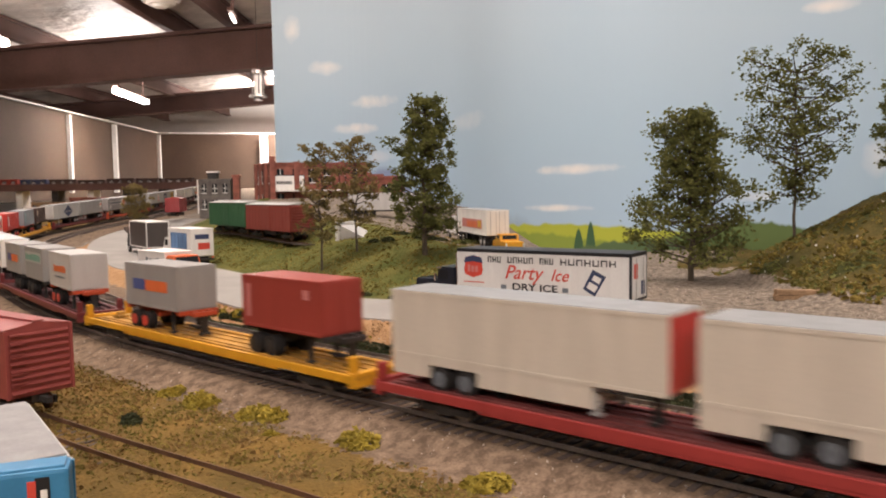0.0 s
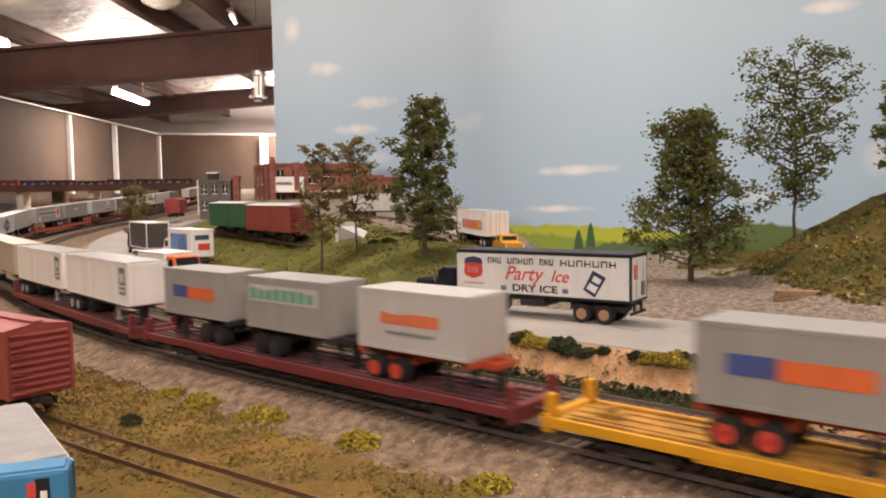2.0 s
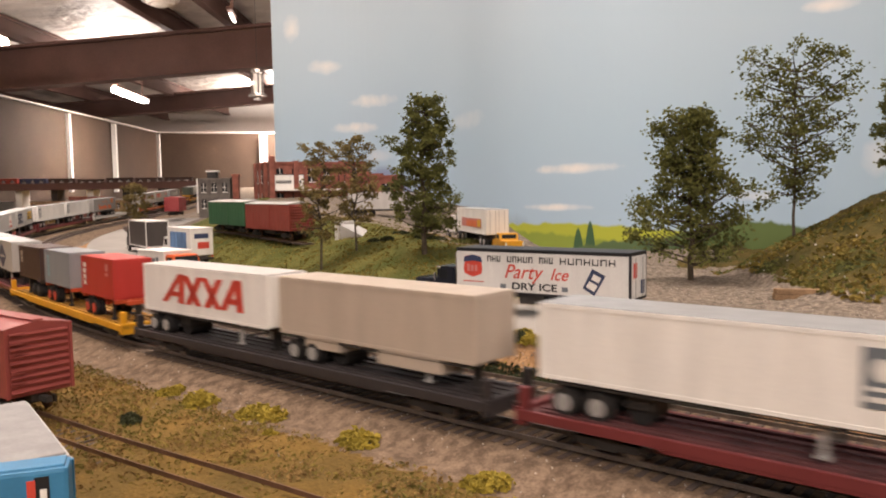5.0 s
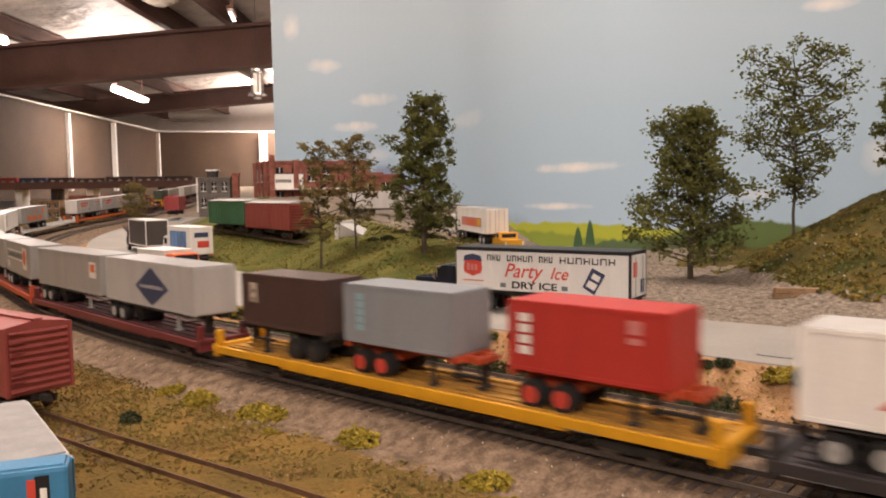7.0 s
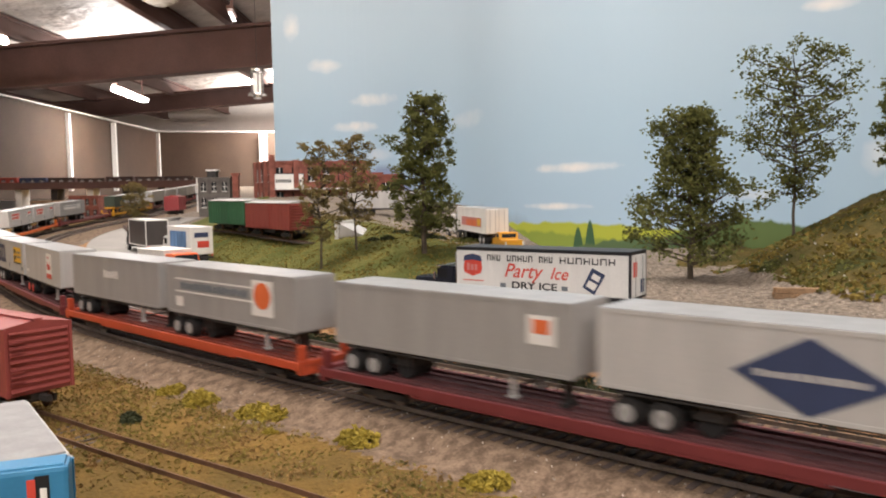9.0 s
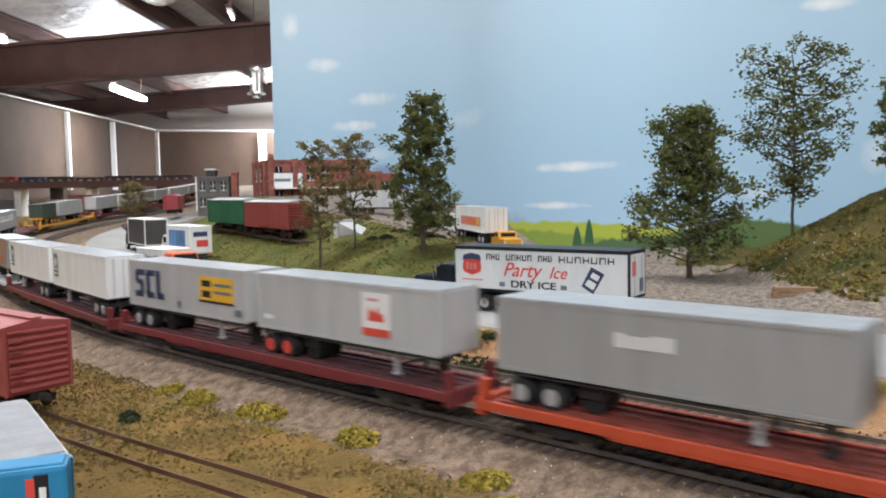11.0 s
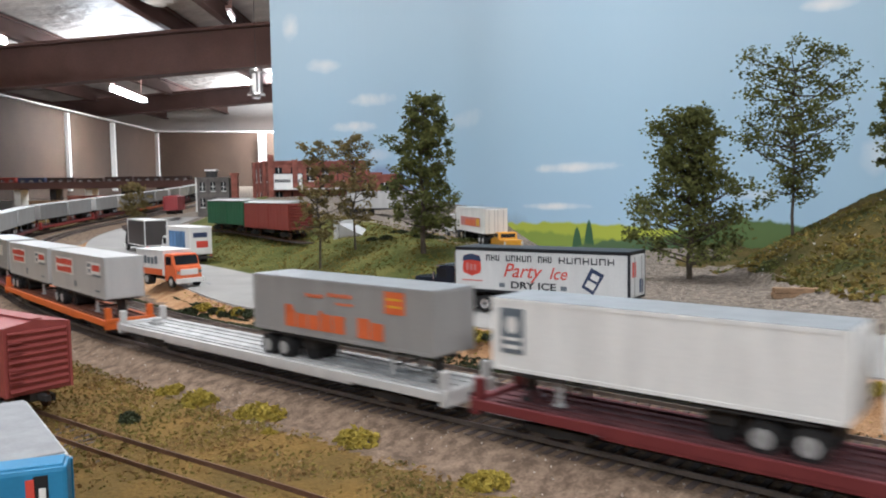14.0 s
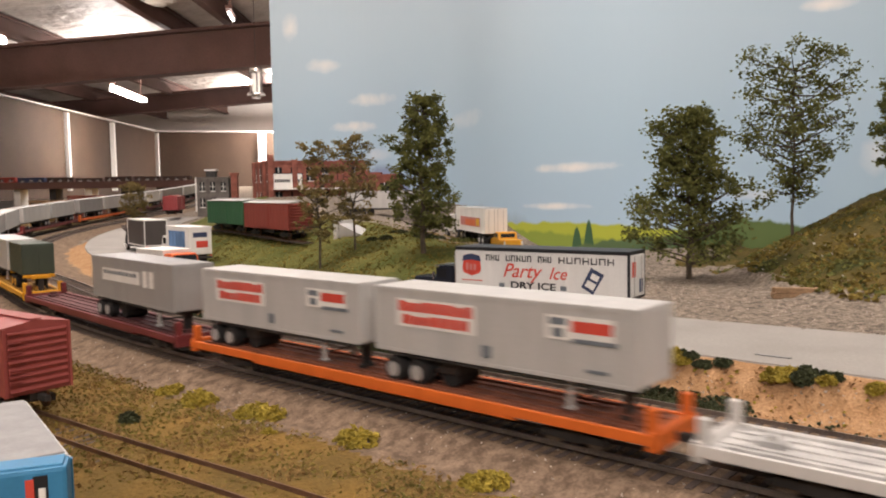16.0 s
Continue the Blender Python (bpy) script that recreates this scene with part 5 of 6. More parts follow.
def build_room():
    fl = part("floor", B((-12, 6, -6, 18, -0.1, 0)), M_FLOOR, None)
    tagged(fl, "grey concrete floor of the hall", "floor", kind="structure")
    table = empty("layout_table")
    tagged(table, "plywood layout table on square wooden legs", "table")
    for bx in ((-3.19, 2.19, -0.74, -0.72), (-3.19, 2.19, 6.57, 6.59), (-3.19, -3.17, -0.72, 6.57), (2.17, 2.19, -0.72, 6.57)):
        part("front_board", B(bx + (0.90, 1.125)), M_WOOD, table)
    for x in (-3.1, -1.4, 0.4, 2.1):
        for y in (-0.65, 2.0, 4.4, 6.5):
            part("leg", B((x - 0.04, x + 0.04, y - 0.04, y + 0.04, 0, 1.12)), M_WOOD, table)
    wall_strip("wall_north", [(-12, 16), (6, 16)], 0, 5, 0.1, M_WALL, "white end wall of the hall")
    wall_strip("wall_west", [(-12, -6), (-12, 16)], 0, 5, 0.1, M_WALL, "white side wall of the hall")
    wall_strip("wall_east", [(6, -6), (6, 16)], 0, 5, 0.1, M_WALL, "white side wall of the hall")
    wall_strip("wall_south", [(-12, -6), (6, -6)], 0, 5, 0.1, M_WALL, "white wall behind the viewer")
    # roof sheets slope up towards the ridge
    def roof_z(x):
        return 3.02 + (x + 3.9) * 0.07
    bm = bmesh.new()
    vs = [bm.verts.new((x, y, roof_z(x) + dz)) for dz in (0, 0.06) for x, y in ((-12, -6), (6, -6), (6, 16), (-12, 16))]
    bm.faces.new(vs[3::-1])
    bm.faces.new(vs[4:])
    ob = part("ceiling", bm, M_CEIL, None)
    tagged(ob, "pale insulated sheet ceiling of the hall", "ceiling", kind="structure")
    for y, dz in ((3.2, 0.3), (8.0, 0.3), (12.6, 0.14)):
        a, b = (-11.5, y, roof_z(-11.5) - dz - 0.17), (5.5, y, roof_z(5.5) - dz - 0.17)
        beam_between("roof_beam", a, b, 0.2, 0.42 if y < 12 else 0.28, M_BEAM, "brown painted steel roof beam")
    for x in (-8.4, -6.6, -5.4, -4.2, -2.72, -2.12, -0.6, 1.0, 2.6):
        beam_between("purlin", (x, -5.5, roof_z(x) - 0.11), (x, 15.8, roof_z(x) - 0.11), 0.08, 0.2, M_BEAM, "brown steel purlin under the ceiling")
    pan = [(-5.2, 4.5), (-4.6, 8.0), (-4.68, 10.0), (-4.74, 11.5), (-4.85, 13.6), (-2.2, 14.4)]
    for a, b in zip(pan[:-1], pan[1:]):
        wall_strip("wall_panel", [a, b], 1.2, 2.29, 0.03, M_CURTAIN, "dark brown backdrop panel behind the far layout", "wall panel", "")
    for (x, y), half in ((pan[2], 0.035), ((-4.72, 11.5), 0.03), (pan[4], 0.04), ((-3.16, 14.06), 0.065)):
        bm = B((-half, half, -0.03, 0.02, 1.3, 2.27))
        ob = part("panel_strip", bm, M_WHITE, None)
        ob.location = (x + 0.03, y - 0.06, 0)
        tagged(ob, "white vertical strip between brown panels", "trim")
    bm = bmesh.new()
    for (x0, y0), (x1, y1) in zip(pan[:-1], pan[1:]):
        L = math.hypot(x1 - x0, y1 - y0)
        r = bmesh.ops.create_cube(bm, size=1.0)
        bmesh.ops.transform(bm, verts=r["verts"], matrix=Matrix.Translation(((x0 + x1) / 2, (y0 + y1) / 2, 2.31)) @ Matrix.Rotation(math.atan2(y1 - y0, x1 - x0), 4, "Z") @ Matrix.Diagonal((L, 0.04, 0.018, 1)))
    tagged(part("trim", bm, M_WHITE, None), "white top edge of the brown panels", "trim", kind="structure")
    M_TUBE = glow("tube_glow", (1.0, 0.93, 0.86), 9.0)
    for a, b in (((-3.86, 9.5, 2.50), (-3.97, 10.75, 2.50)), ((-3.28, 5.3, 2.44), (-3.37, 6.2, 2.44)), ((-1.83, 7.05, 2.82), (-1.88, 7.40, 2.82))):
        a, b = Vector(a), Vector(b)
        root = empty("ceiling_light", Matrix.Translation(a) @ Matrix.Rotation(math.atan2(b.y - a.y, b.x - a.x), 4, "Z"))
        L = (b - a).length
        part("tube_cover", B((0, L, -0.045 if L > 0.6 else -0.012, 0.045 if L > 0.6 else 0.012, -0.025 if L > 0.6 else -0.006, 0.025 if L > 0.6 else 0.006), bevel=0.005), M_TUBE, root, "glowing white diffuser")
        part("housing", B((-0.02, L + 0.02, -0.03, 0.03, 0.027, 0.06), bevel=0.008), M_BEAM, root)
        for hx in (0.1, L - 0.12):
            part("hanger", B((hx, hx + 0.012, -0.006, 0.006, 0.06, 0.66 if L > 0.5 else 0.2)), M_BEAM, root)
        tagged(root, "long glowing fluorescent ceiling light", "ceiling light")
    root = empty("ceiling_vent", Matrix.Translation((-2.42, 7.0, 2.93)))
    for r0, r1, z in ((0.17, 0.15, 0.0), (0.13, 0.11, -0.02), (0.08, 0.06, -0.04)):
        bm = bmesh.new()
        bmesh.ops.create_cone(bm, cap_ends=True, segments=28, radius1=r1, radius2=r0, depth=0.03, matrix=Matrix.Translation((0, 0, z)))
        part("ring", bm, M_WALL, root)
    bm = bmesh.new()
    bmesh.ops.create_cone(bm, cap_ends=True, segments=20, radius1=0.12, radius2=0.12, depth=0.3, matrix=Matrix.Translation((0, 0, 0.16)))
    part("duct", bm, M_WALL, root)
    tagged(root, "round white ceiling air vent", "ceiling vent")
    root = empty("hanging_lantern", Matrix.Translation((-1.60, 7.0, 2.19)) @ Matrix.Scale(0.98, 4))
    for dz, r, h in ((-0.115, 0.04, 0.03), (-0.09, 0.085, 0.02), (0.12, 0.062, 0.03)):
        bm = bmesh.new()
        bmesh.ops.create_cone(bm, cap_ends=True, segments=20, radius1=r, radius2=r * 0.9, depth=h, matrix=Matrix.Translation((0, 0, dz)))
        part("cap", bm, M_CHROME, root)
    for k in range(4):
        a = k * math.pi / 2 + 0.4
        part("bar", B((0.05 * math.cos(a) - 0.006, 0.05 * math.cos(a) + 0.006, 0.05 * math.sin(a) - 0.006, 0.05 * math.sin(a) + 0.006, -0.1, 0.12)), M_CHROME, root)
    bm = bmesh.new()
    bmesh.ops.create_cone(bm, cap_ends=True, segments=16, radius1=0.035, radius2=0.035, depth=0.18)
    part("lamp_glass", bm, M_WHITE, root)
    part("hanger", B((-0.002, 0.002, -0.002, 0.002, 0.12, 1.02)), M_STEEL, root)
    tagged(root, "small chrome lantern hanging from a beam", "lantern")


# ---- buildings ----
def building(name, M, w, d, h, wall_m, storeys, cols, label, sign=None, awning=False, chimney=False, win_h=0.55):
    root = empty(name, M)
    part("wall", B((0, w, 0, d, -0.03, h)), wall_m, root)
    part("parapet", B((-0.002, w + 0.002, -0.002, 0.004, h, h + 0.006), (-0.002, w + 0.002, d - 0.004, d + 0.002, h, h + 0.006), (-0.002, 0.004, 0.004, d - 0.004, h, h + 0.006), (w - 0.004, w + 0.002, 0.004, d - 0.004, h, h + 0.006)), wall_m, root)
    part("roof", B((0.004, w - 0.004, 0.004, d - 0.004, h - 0.001, h + 0.002)), M_STEEL, root)
    sh = h / storeys
    for face in ("front", "left"):
        L = w if face == "front" else d
        n = cols if face == "front" else max(2, int(cols * d / w))
        for s in range(storeys):
            for c in range(n):
                x = (c + 0.5) * L / n
                ww, wh = L / n * 0.22, sh * win_h * 0.5
                zc = sh * (s + 0.55)
                bm = B((-ww, ww, -0.0012, 0.0006, -wh, wh))
                wn = part("window", bm, M_GLASS, root)
                wn.matrix_local = Matrix.Translation((x, 0, zc)) if face == "front" else Matrix.Translation((0, x, zc)) @ Matrix.Rotation(-math.pi / 2, 4, "Z")
                part("frame", B((-ww, ww, -0.0016, 0, -0.0006, 0.0006), (-0.0006, 0.0006, -0.0016, 0, -wh, wh), (-ww - 0.001, ww + 0.001, -0.0022, 0, -wh - 0.0018, -wh)), M_WHITE, wn)
    if sign:
        x0, x1, z0, z1, face = sign
        sg = part("sign", B((x0, x1, -0.004, -0.001, z0, z1)), M_WHITE, root, "white sign board with dark lettering bars")
        bb = part("sign_frame", B((x0 - 0.002, x1 + 0.002, -0.003, -0.0005, z0 - 0.002, z1 + 0.002)), M_BLACK, sg)
        cw = (x1 - x0) / 15
        part("letter_bar", B(*[(x0 + cw * (i + 1), x0 + cw * (i + 1.7), -0.0045, -0.004, z0 + (z1 - z0) * 0.4, z0 + (z1 - z0) * 0.62) for i in range(13) if i != 8]), M_BLACK, sg)
    if awning:
        part("awning", B((w * 0.02, w * 0.98, -0.03, 0, h * 0.46, h * 0.49)), M_WALL, root)
    if chimney:
        part("chimney", B((w * 0.3, w * 0.38, d * 0.4, d * 0.5, h, h + 0.04), (w * 0.29, w * 0.39, d * 0.39, d * 0.51, h + 0.036, h + 0.042)), M_BRICK, root)
    tagged(root, label, "building")
    return root


# ---- put the place together ----
build_room()
build_backdrop()
build_ground()
build_road()
build_track("main_track", [on_line(s) for s in np.arange(0.05, 6.5, 0.02)], M_RAIL, "main line track with steel rails on dark ties", 0.0016)
build_track("second_track", [on_line(s, 0.066) for s in np.arange(0.05, 6.5, 0.02)], M_RAIL, "second main track beside the train", 0.0016)
SIDING = [(-0.3954, 0.5365), (-0.1734, 0.3645), (-0.0504, 0.2745), (0.1246, 0.1365), (0.3546, -0.0435)]
build_track("siding_track", [(x, y, RAIL - 0.006) for x, y in smooth_line(SIDING, 0.02)], M_RUST, "rusty siding rails sunk in dry grass", 0.0035, 0.00036)
UPPER = [(0.0, 0.95), (-0.18, 1.093), (-0.40, 1.396), (-0.62, 1.62), (-0.78, 2.0), (-0.9, 2.6)]
build_track("upper_siding", [(x, y, gz(x, y) + 0.004) for x, y in smooth_line(UPPER[1:], 0.02)], M_RUST, "upper siding track by the freight house")

t = ice_truck()
t.matrix_world = Matrix.Translation((0.0734, 0.5578, RAIL + 0.0155)) @ Matrix.Rotation(-0.6026, 4, "Z")

van = box_truck(M_WHITE, C["orange"], 15, "white and red delivery van on the road", height=9.4,
                marks=[("side_band", rect(0.5, 14.5, 3.0, 4.6), C["orange"], sd) for sd in (-1, 1)] + [("side_mark", o, C["slate"], sd) for sd in (-1, 1) for o in bars(3, 11, 5.8, 7.8, 4)])
van.matrix_world = Matrix.Translation((-0.296, 0.880, gz(-0.296, 0.880) + 0.0014)) @ Matrix.Rotation(math.radians(136), 4, "Z") @ Matrix.Scale(1.22, 4)
mural = box_truck(M_WHITE, M_WHITE, 20, "white box truck with blue mural on its side", height=12.0,
                  marks=[("mural", rect(2.5, 16.5, 5.2, 10.6), paint("mural_blue", (0.16, 0.30, 0.55), 0.5, 0.5), sd) for sd in (-1, 1)])
mural.matrix_world = Matrix.Translation((-0.405, 1.21, gz(-0.405, 1.21) + 0.0014)) @ Matrix.Rotation(math.radians(-50), 4, "Z") @ Matrix.Scale(1.25, 4)
rear_panels(mural, 20.13 * FT / FT, [(-2.6, 2.2, 8.6, 10.2, C["navy"]), (-1.6, 2.4, 5.2, 7.4, C["mark_red"])])
dark = box_truck(paint("van_dark", (0.07, 0.06, 0.055)), M_BLACK, 24, "dark sided box truck with white roof", height=12.2)
for x in (0.1, 23.9):
    for sg in (-1, 1):
        part("frame_post", FB((x - 0.25, x + 0.25, sg * 3.9 - 0.12, sg * 3.9 + 0.12, 2.9, 12.0)), M_WHITE, dark)
part("lower_rail", FB((0, 24, -4.0, 4.0, 2.7, 3.1)), M_WHITE, dark)
dark.matrix_world = Matrix.Translation((-0.512, 1.336, gz(-0.512, 1.336) + 0.0014)) @ Matrix.Rotation(math.radians(-55), 4, "Z") @ Matrix.Scale(1.25, 4)

red = box_car(paint("boxcar_red", (0.27, 0.06, 0.045)), 40, "oxide red box car on the upper siding", C["silver"])
red.matrix_world = Matrix.Translation((-0.246, 1.184, gz(-0.246, 1.184) + 0.004)) @ Matrix.Rotation(math.radians(126), 4, "Z") @ Matrix.Scale(1.12, 4)
grn = box_car(paint("boxcar_green", (0.045, 0.13, 0.06)), 40, "green box car with pale roof on the upper siding", C["silver"])
grn.matrix_world = Matrix.Translation((-0.342, 1.316, gz(-0.342, 1.316) + 0.004)) @ Matrix.Rotation(math.radians(126), 4, "Z") @ Matrix.Scale(1.12, 4)
near_red = box_car(paint("boxcar_rust", (0.30, 0.07, 0.06)), 40, "rust red box car on the grassy siding")
near_red.matrix_world = Matrix.Translation((-0.2617, 0.4365, RAIL - 0.006)) @ Matrix.Rotation(math.radians(144), 4, "Z")
far_red = box_car(paint("boxcar_far", (0.33, 0.05, 0.05)), 36, "small red box car beside the main line")
far_red.matrix_world = Matrix.Translation((-0.68, 2.02, 1.196)) @ Matrix.Rotation(math.radians(100), 4, "Z")

tr = trailer(C["white"], label="white trailer with orange picture parked on the lot", marks=[("panel", rect(-13, 14, 6.4, 9.6), C["pink"], "long picture in warm colours"), ("panel_mark", rect(-6, 8, 6.6, 8.8), C["orange"], ""), ("panel_mark", rect(9, 13, 6.8, 9.2), C["yellow"], "")])
tr.matrix_world = Matrix.Translation((0.050, 1.02, gz(0.050, 1.02))) @ Matrix.Rotation(math.radians(-77), 4, "Z") @ Matrix.Rotation(math.pi, 4, "Z")
tr2 = trailer(C["lgrey"], label="pale grey trailer parked by the brick works")
tr2.matrix_world = Matrix.Translation((-0.10, 1.44, gz(-0.10, 1.44))) @ Matrix.Rotation(math.radians(4), 4, "Z")
def day_cab():
    """A short white tractor; local x points forward."""
    root = empty("tractor_truck")
    cb = prism([(x * FT, z * FT) for x, z in ((0, 2.2), (9.5, 2.2), (9.5, 5.6), (5.6, 6.0), (4.6, 9.4), (0, 9.4))], 7.0 * FT)
    bmesh.ops.bevel(cb, geom=list(cb.edges), offset=0.3 * FT, segments=2, affect="EDGES")
    part("cab", cb, M_WHITE, root).location.y = -3.5 * FT
    part("rear_window", FB((-0.08, 0.1, -2.2, 2.2, 6.6, 8.4)), M_GLASS, root)
    part("side_window", FB((1.4, 4.0, -3.56, 3.56, 6.3, 8.4), bevel=0.05), M_GLASS, root)
    part("chassis_rail", FB((-11, 9, -1.5, 1.5, 1.8, 2.9)), M_STEEL, root)
    for sg in (-1, 1):
        part("exhaust_pipe", FB((-1.2, -0.7, sg * 3.0 - 0.25, sg * 3.0 + 0.25, 2.4, 11.2), bevel=0.1), M_CHROME, root)
        part("fuel_tank", FB((0.5, 4.5, sg * 3.0 - 0.8, sg * 3.0 + 0.8, 1.4, 3.0), bevel=0.3), M_CHROME, root)
    road_wheel(root, 7.2, 1.7, 3.8, M_CHROME, False)
    for x in (-8.6, -4.2):
        road_wheel(root, x, 1.7, 4.0, M_CHROME)
    tagged(root, "white short-nosed tractor before the parked trailer", "semi truck")
    return root


cab_unit = day_cab()
cab_unit.matrix_world = Matrix.Translation((0.0285, 1.112, gz(0.0285, 1.112))) @ Matrix.Rotation(math.radians(112), 4, "Z")
pk = pickup()
pk.matrix_world = Matrix.Translation((0.0755, 0.925, gz(0.0755, 0.925))) @ Matrix.Rotation(math.radians(-80), 4, "Z")

works = building("brick_works", Matrix.Translation((-0.407, 1.90, 1.20)) @ Matrix.Rotation(math.radians(24), 4, "Z"), 0.23, 0.19, 0.118, M_BRICK, 2, 6, "red brick works with sign board and awning", (0.004, 0.076, 0.058, 0.092, "front"), True)
for x, y in ((0, 0), (0.058, 0), (0.115, 0), (0.172, 0), (0.23, 0), (0, 0.064), (0, 0.127), (0, 0.19)):
    part("pilaster", B((x - 0.006, x + 0.006, y - 0.006, y + 0.006, 0, 0.126 if (x, y) != (0, 0) else 0.138)), M_BRICK, works)
wing = building("brick_wing", Matrix.Translation((-0.205, 1.93, 1.20)) @ Matrix.Rotation(math.radians(-12), 4, "Z"), 0.095, 0.08, 0.082, M_BRICK, 1, 2, "plain red brick side building with stepped parapet")
for k in range(3):
    part("parapet_step", B((0.031 * k, 0.031 * (k + 1), 0.0, 0.012, 0.086, 0.098 - 0.005 * k)), M_BRICK, wing)
house = building("stone_house", Matrix.Translation((-0.645, 2.1, 1.20)) @ Matrix.Rotation(math.radians(5), 4, "Z"), 0.082, 0.09, 0.085, mat("grey_stone", (0.16, 0.14, 0.125), 0.9, 0, 0.3, 60, 0.3, 400), 2, 3, "small grey stone depot house with roof turret")
part("turret", B((0.018, 0.042, 0.03, 0.06, 0.085, 0.108), bevel=0.001), M_STEEL, house)
part("turret_cap", B((0.015, 0.045, 0.027, 0.063, 0.108, 0.112)), M_WHITE, house)
part("drainpipe", B((-0.004, -0.001, -0.004, -0.001, 0, 0.09)), M_WHITE, house)
stack = empty("brick_stack", Matrix.Translation((-0.55, 2.12, 1.20)))
part("shaft", B((-0.008, 0.008, -0.008, 0.008, 0, 0.095)), M_BRICK, stack)
part("cap", B((-0.010, 0.010, -0.010, 0.010, 0.095, 0.101)), M_BRICK, stack)
tagged(stack, "slim red brick chimney stack beside the depot", "chimney")

CONE = ((0, 0.12, 0.3, 0.6, 0.85, 1.0), (0.75, 1.0, 0.98, 0.86, 0.6, 0.34))
SHOULDER = ((0, 0.12, 0.35, 0.47, 0.6, 0.85, 1.0), (0.75, 1.0, 1.0, 0.74, 0.56, 0.46, 0.26))
ROUND = ((0, 0.15, 0.4, 0.75, 0.9, 1.0), (0.3, 0.75, 1.0, 0.95, 0.8, 0.6))
OVAL = ((0, 0.2, 0.5, 0.8, 1.0), (0.6, 1.0, 0.9, 0.7, 0.35))
tree((-0.021, 0.90, gz(-0.021, 0.90)), 0.184, 0.080, 0.10, M_LEAF, 3, 1.5, leaf=0.0022, label="tall dense green tree on the slope", shape=CONE)
tree((-0.148, 0.955, gz(-0.148, 0.955)), 0.160, 0.062, 0.22, M_LEAF2, 5, 0.7, leaf=0.0021, trunk=0.011, label="slim olive-brown tree on the slope", shape=OVAL)
tree((-0.108, 0.985, gz(-0.108, 0.985)), 0.146, 0.066, 0.22, M_LEAF2, 8, 0.7, leaf=0.0021, trunk=0.011, label="slim olive-brown tree on the slope", shape=OVAL)
tree((0.237, 0.755, gz(0.237, 0.755)), 0.166, 0.118, 0.08, M_LEAF, 11, 1.6, leaf=0.0022, label="broad dense green tree at the foot of the hill", shape=SHOULDER)
tree((0.356, 0.80, gz(0.356, 0.80)), 0.184, 0.112, 0.22, M_LEAF, 14, 1.05, leaf=0.0021, trunk=0.009, label="airy tall tree with open crown on the hill", shape=ROUND)
tree((0.483, 0.82, gz(0.483, 0.82)), 0.115, 0.07, 0.1, M_LEAF, 17, 1.2, label="green tree on the hill crest", shape=OVAL)
tree((-0.72, 1.86, gz(-0.72, 1.86)), 0.10, 0.07, 0.1, M_LEAF2, 21, 0.8, label="thin olive tree beside the main line")

for i, (x, y, r) in enumerate(((-0.038, 0.357, 0.0115), (0.0145, 0.300, 0.0105), (-0.094, 0.405, 0.0125), (-0.133, 0.429, 0.0125), (-0.158, 0.452, 0.009),
                               (-0.0835, 0.372, 0.0032), (0.024, 0.276, 0.007), (0.062, 0.270, 0.006))):
    bush(x, y, r, M_BUSH, 40 + i, 0.6, "low yellow-green bush in dry grass")


def near_container(name, M, w, l, h, body_m, roof_m, label):
    """A boxy container close to the viewer, seen from above."""
    root = empty(name, M)
    part("body", B((0, l, 0, w, 0, h), bevel=0.0012), body_m, root)
    part("roof", B((0.001, l - 0.001, 0.001, w - 0.001, h - 0.0005, h + 0.0006), bevel=0.0005), roof_m, root)
    part("corner_post", B((-0.0004, 0.0012, -0.0004, 0.0012, 0, h - 0.001)), body_m, root)
    tagged(root, label, "container")
    return root


ang = math.atan2(0.062, -0.045)
sv = near_container("container", Matrix.Translation((-0.113, 0.233, RAIL - 0.0125)) @ Matrix.Rotation(ang, 4, "Z"), 0.04, 0.078, 0.040, C["lgrey"], paint("container_roof_grey", (0.28, 0.27, 0.26), 0.5, 0.12), "silver container with plain pale roof beside the siding")
part("side_mark", B((-0.0003, -0.0001, 0.004, 0.02, 0.02, 0.034)), C["mark_red"], sv)
blue = paint("container_blue", (0.05, 0.22, 0.40))
bl = near_container("container", Matrix.Translation((-0.1008, 0.2085, RAIL - 0.0155)) @ Matrix.Rotation(math.radians(200), 4, "Z"), 0.01, 0.12, 0.051, blue, blue, "blue container with red and white emblem")
part("emblem", B((0.0078, 0.0098, 0.0102, 0.0105, 0.0375, 0.0485)), C["mark_red"], bl, "red and white emblem")
part("emblem", B((0.0052, 0.0068, 0.0102, 0.0105, 0.0375, 0.0460)), M_WHITE, bl)
part("emblem_ground", B((0.0046, 0.0080, 0.0100, 0.0102, 0.0375, 0.0492)), M_BLACK, bl)

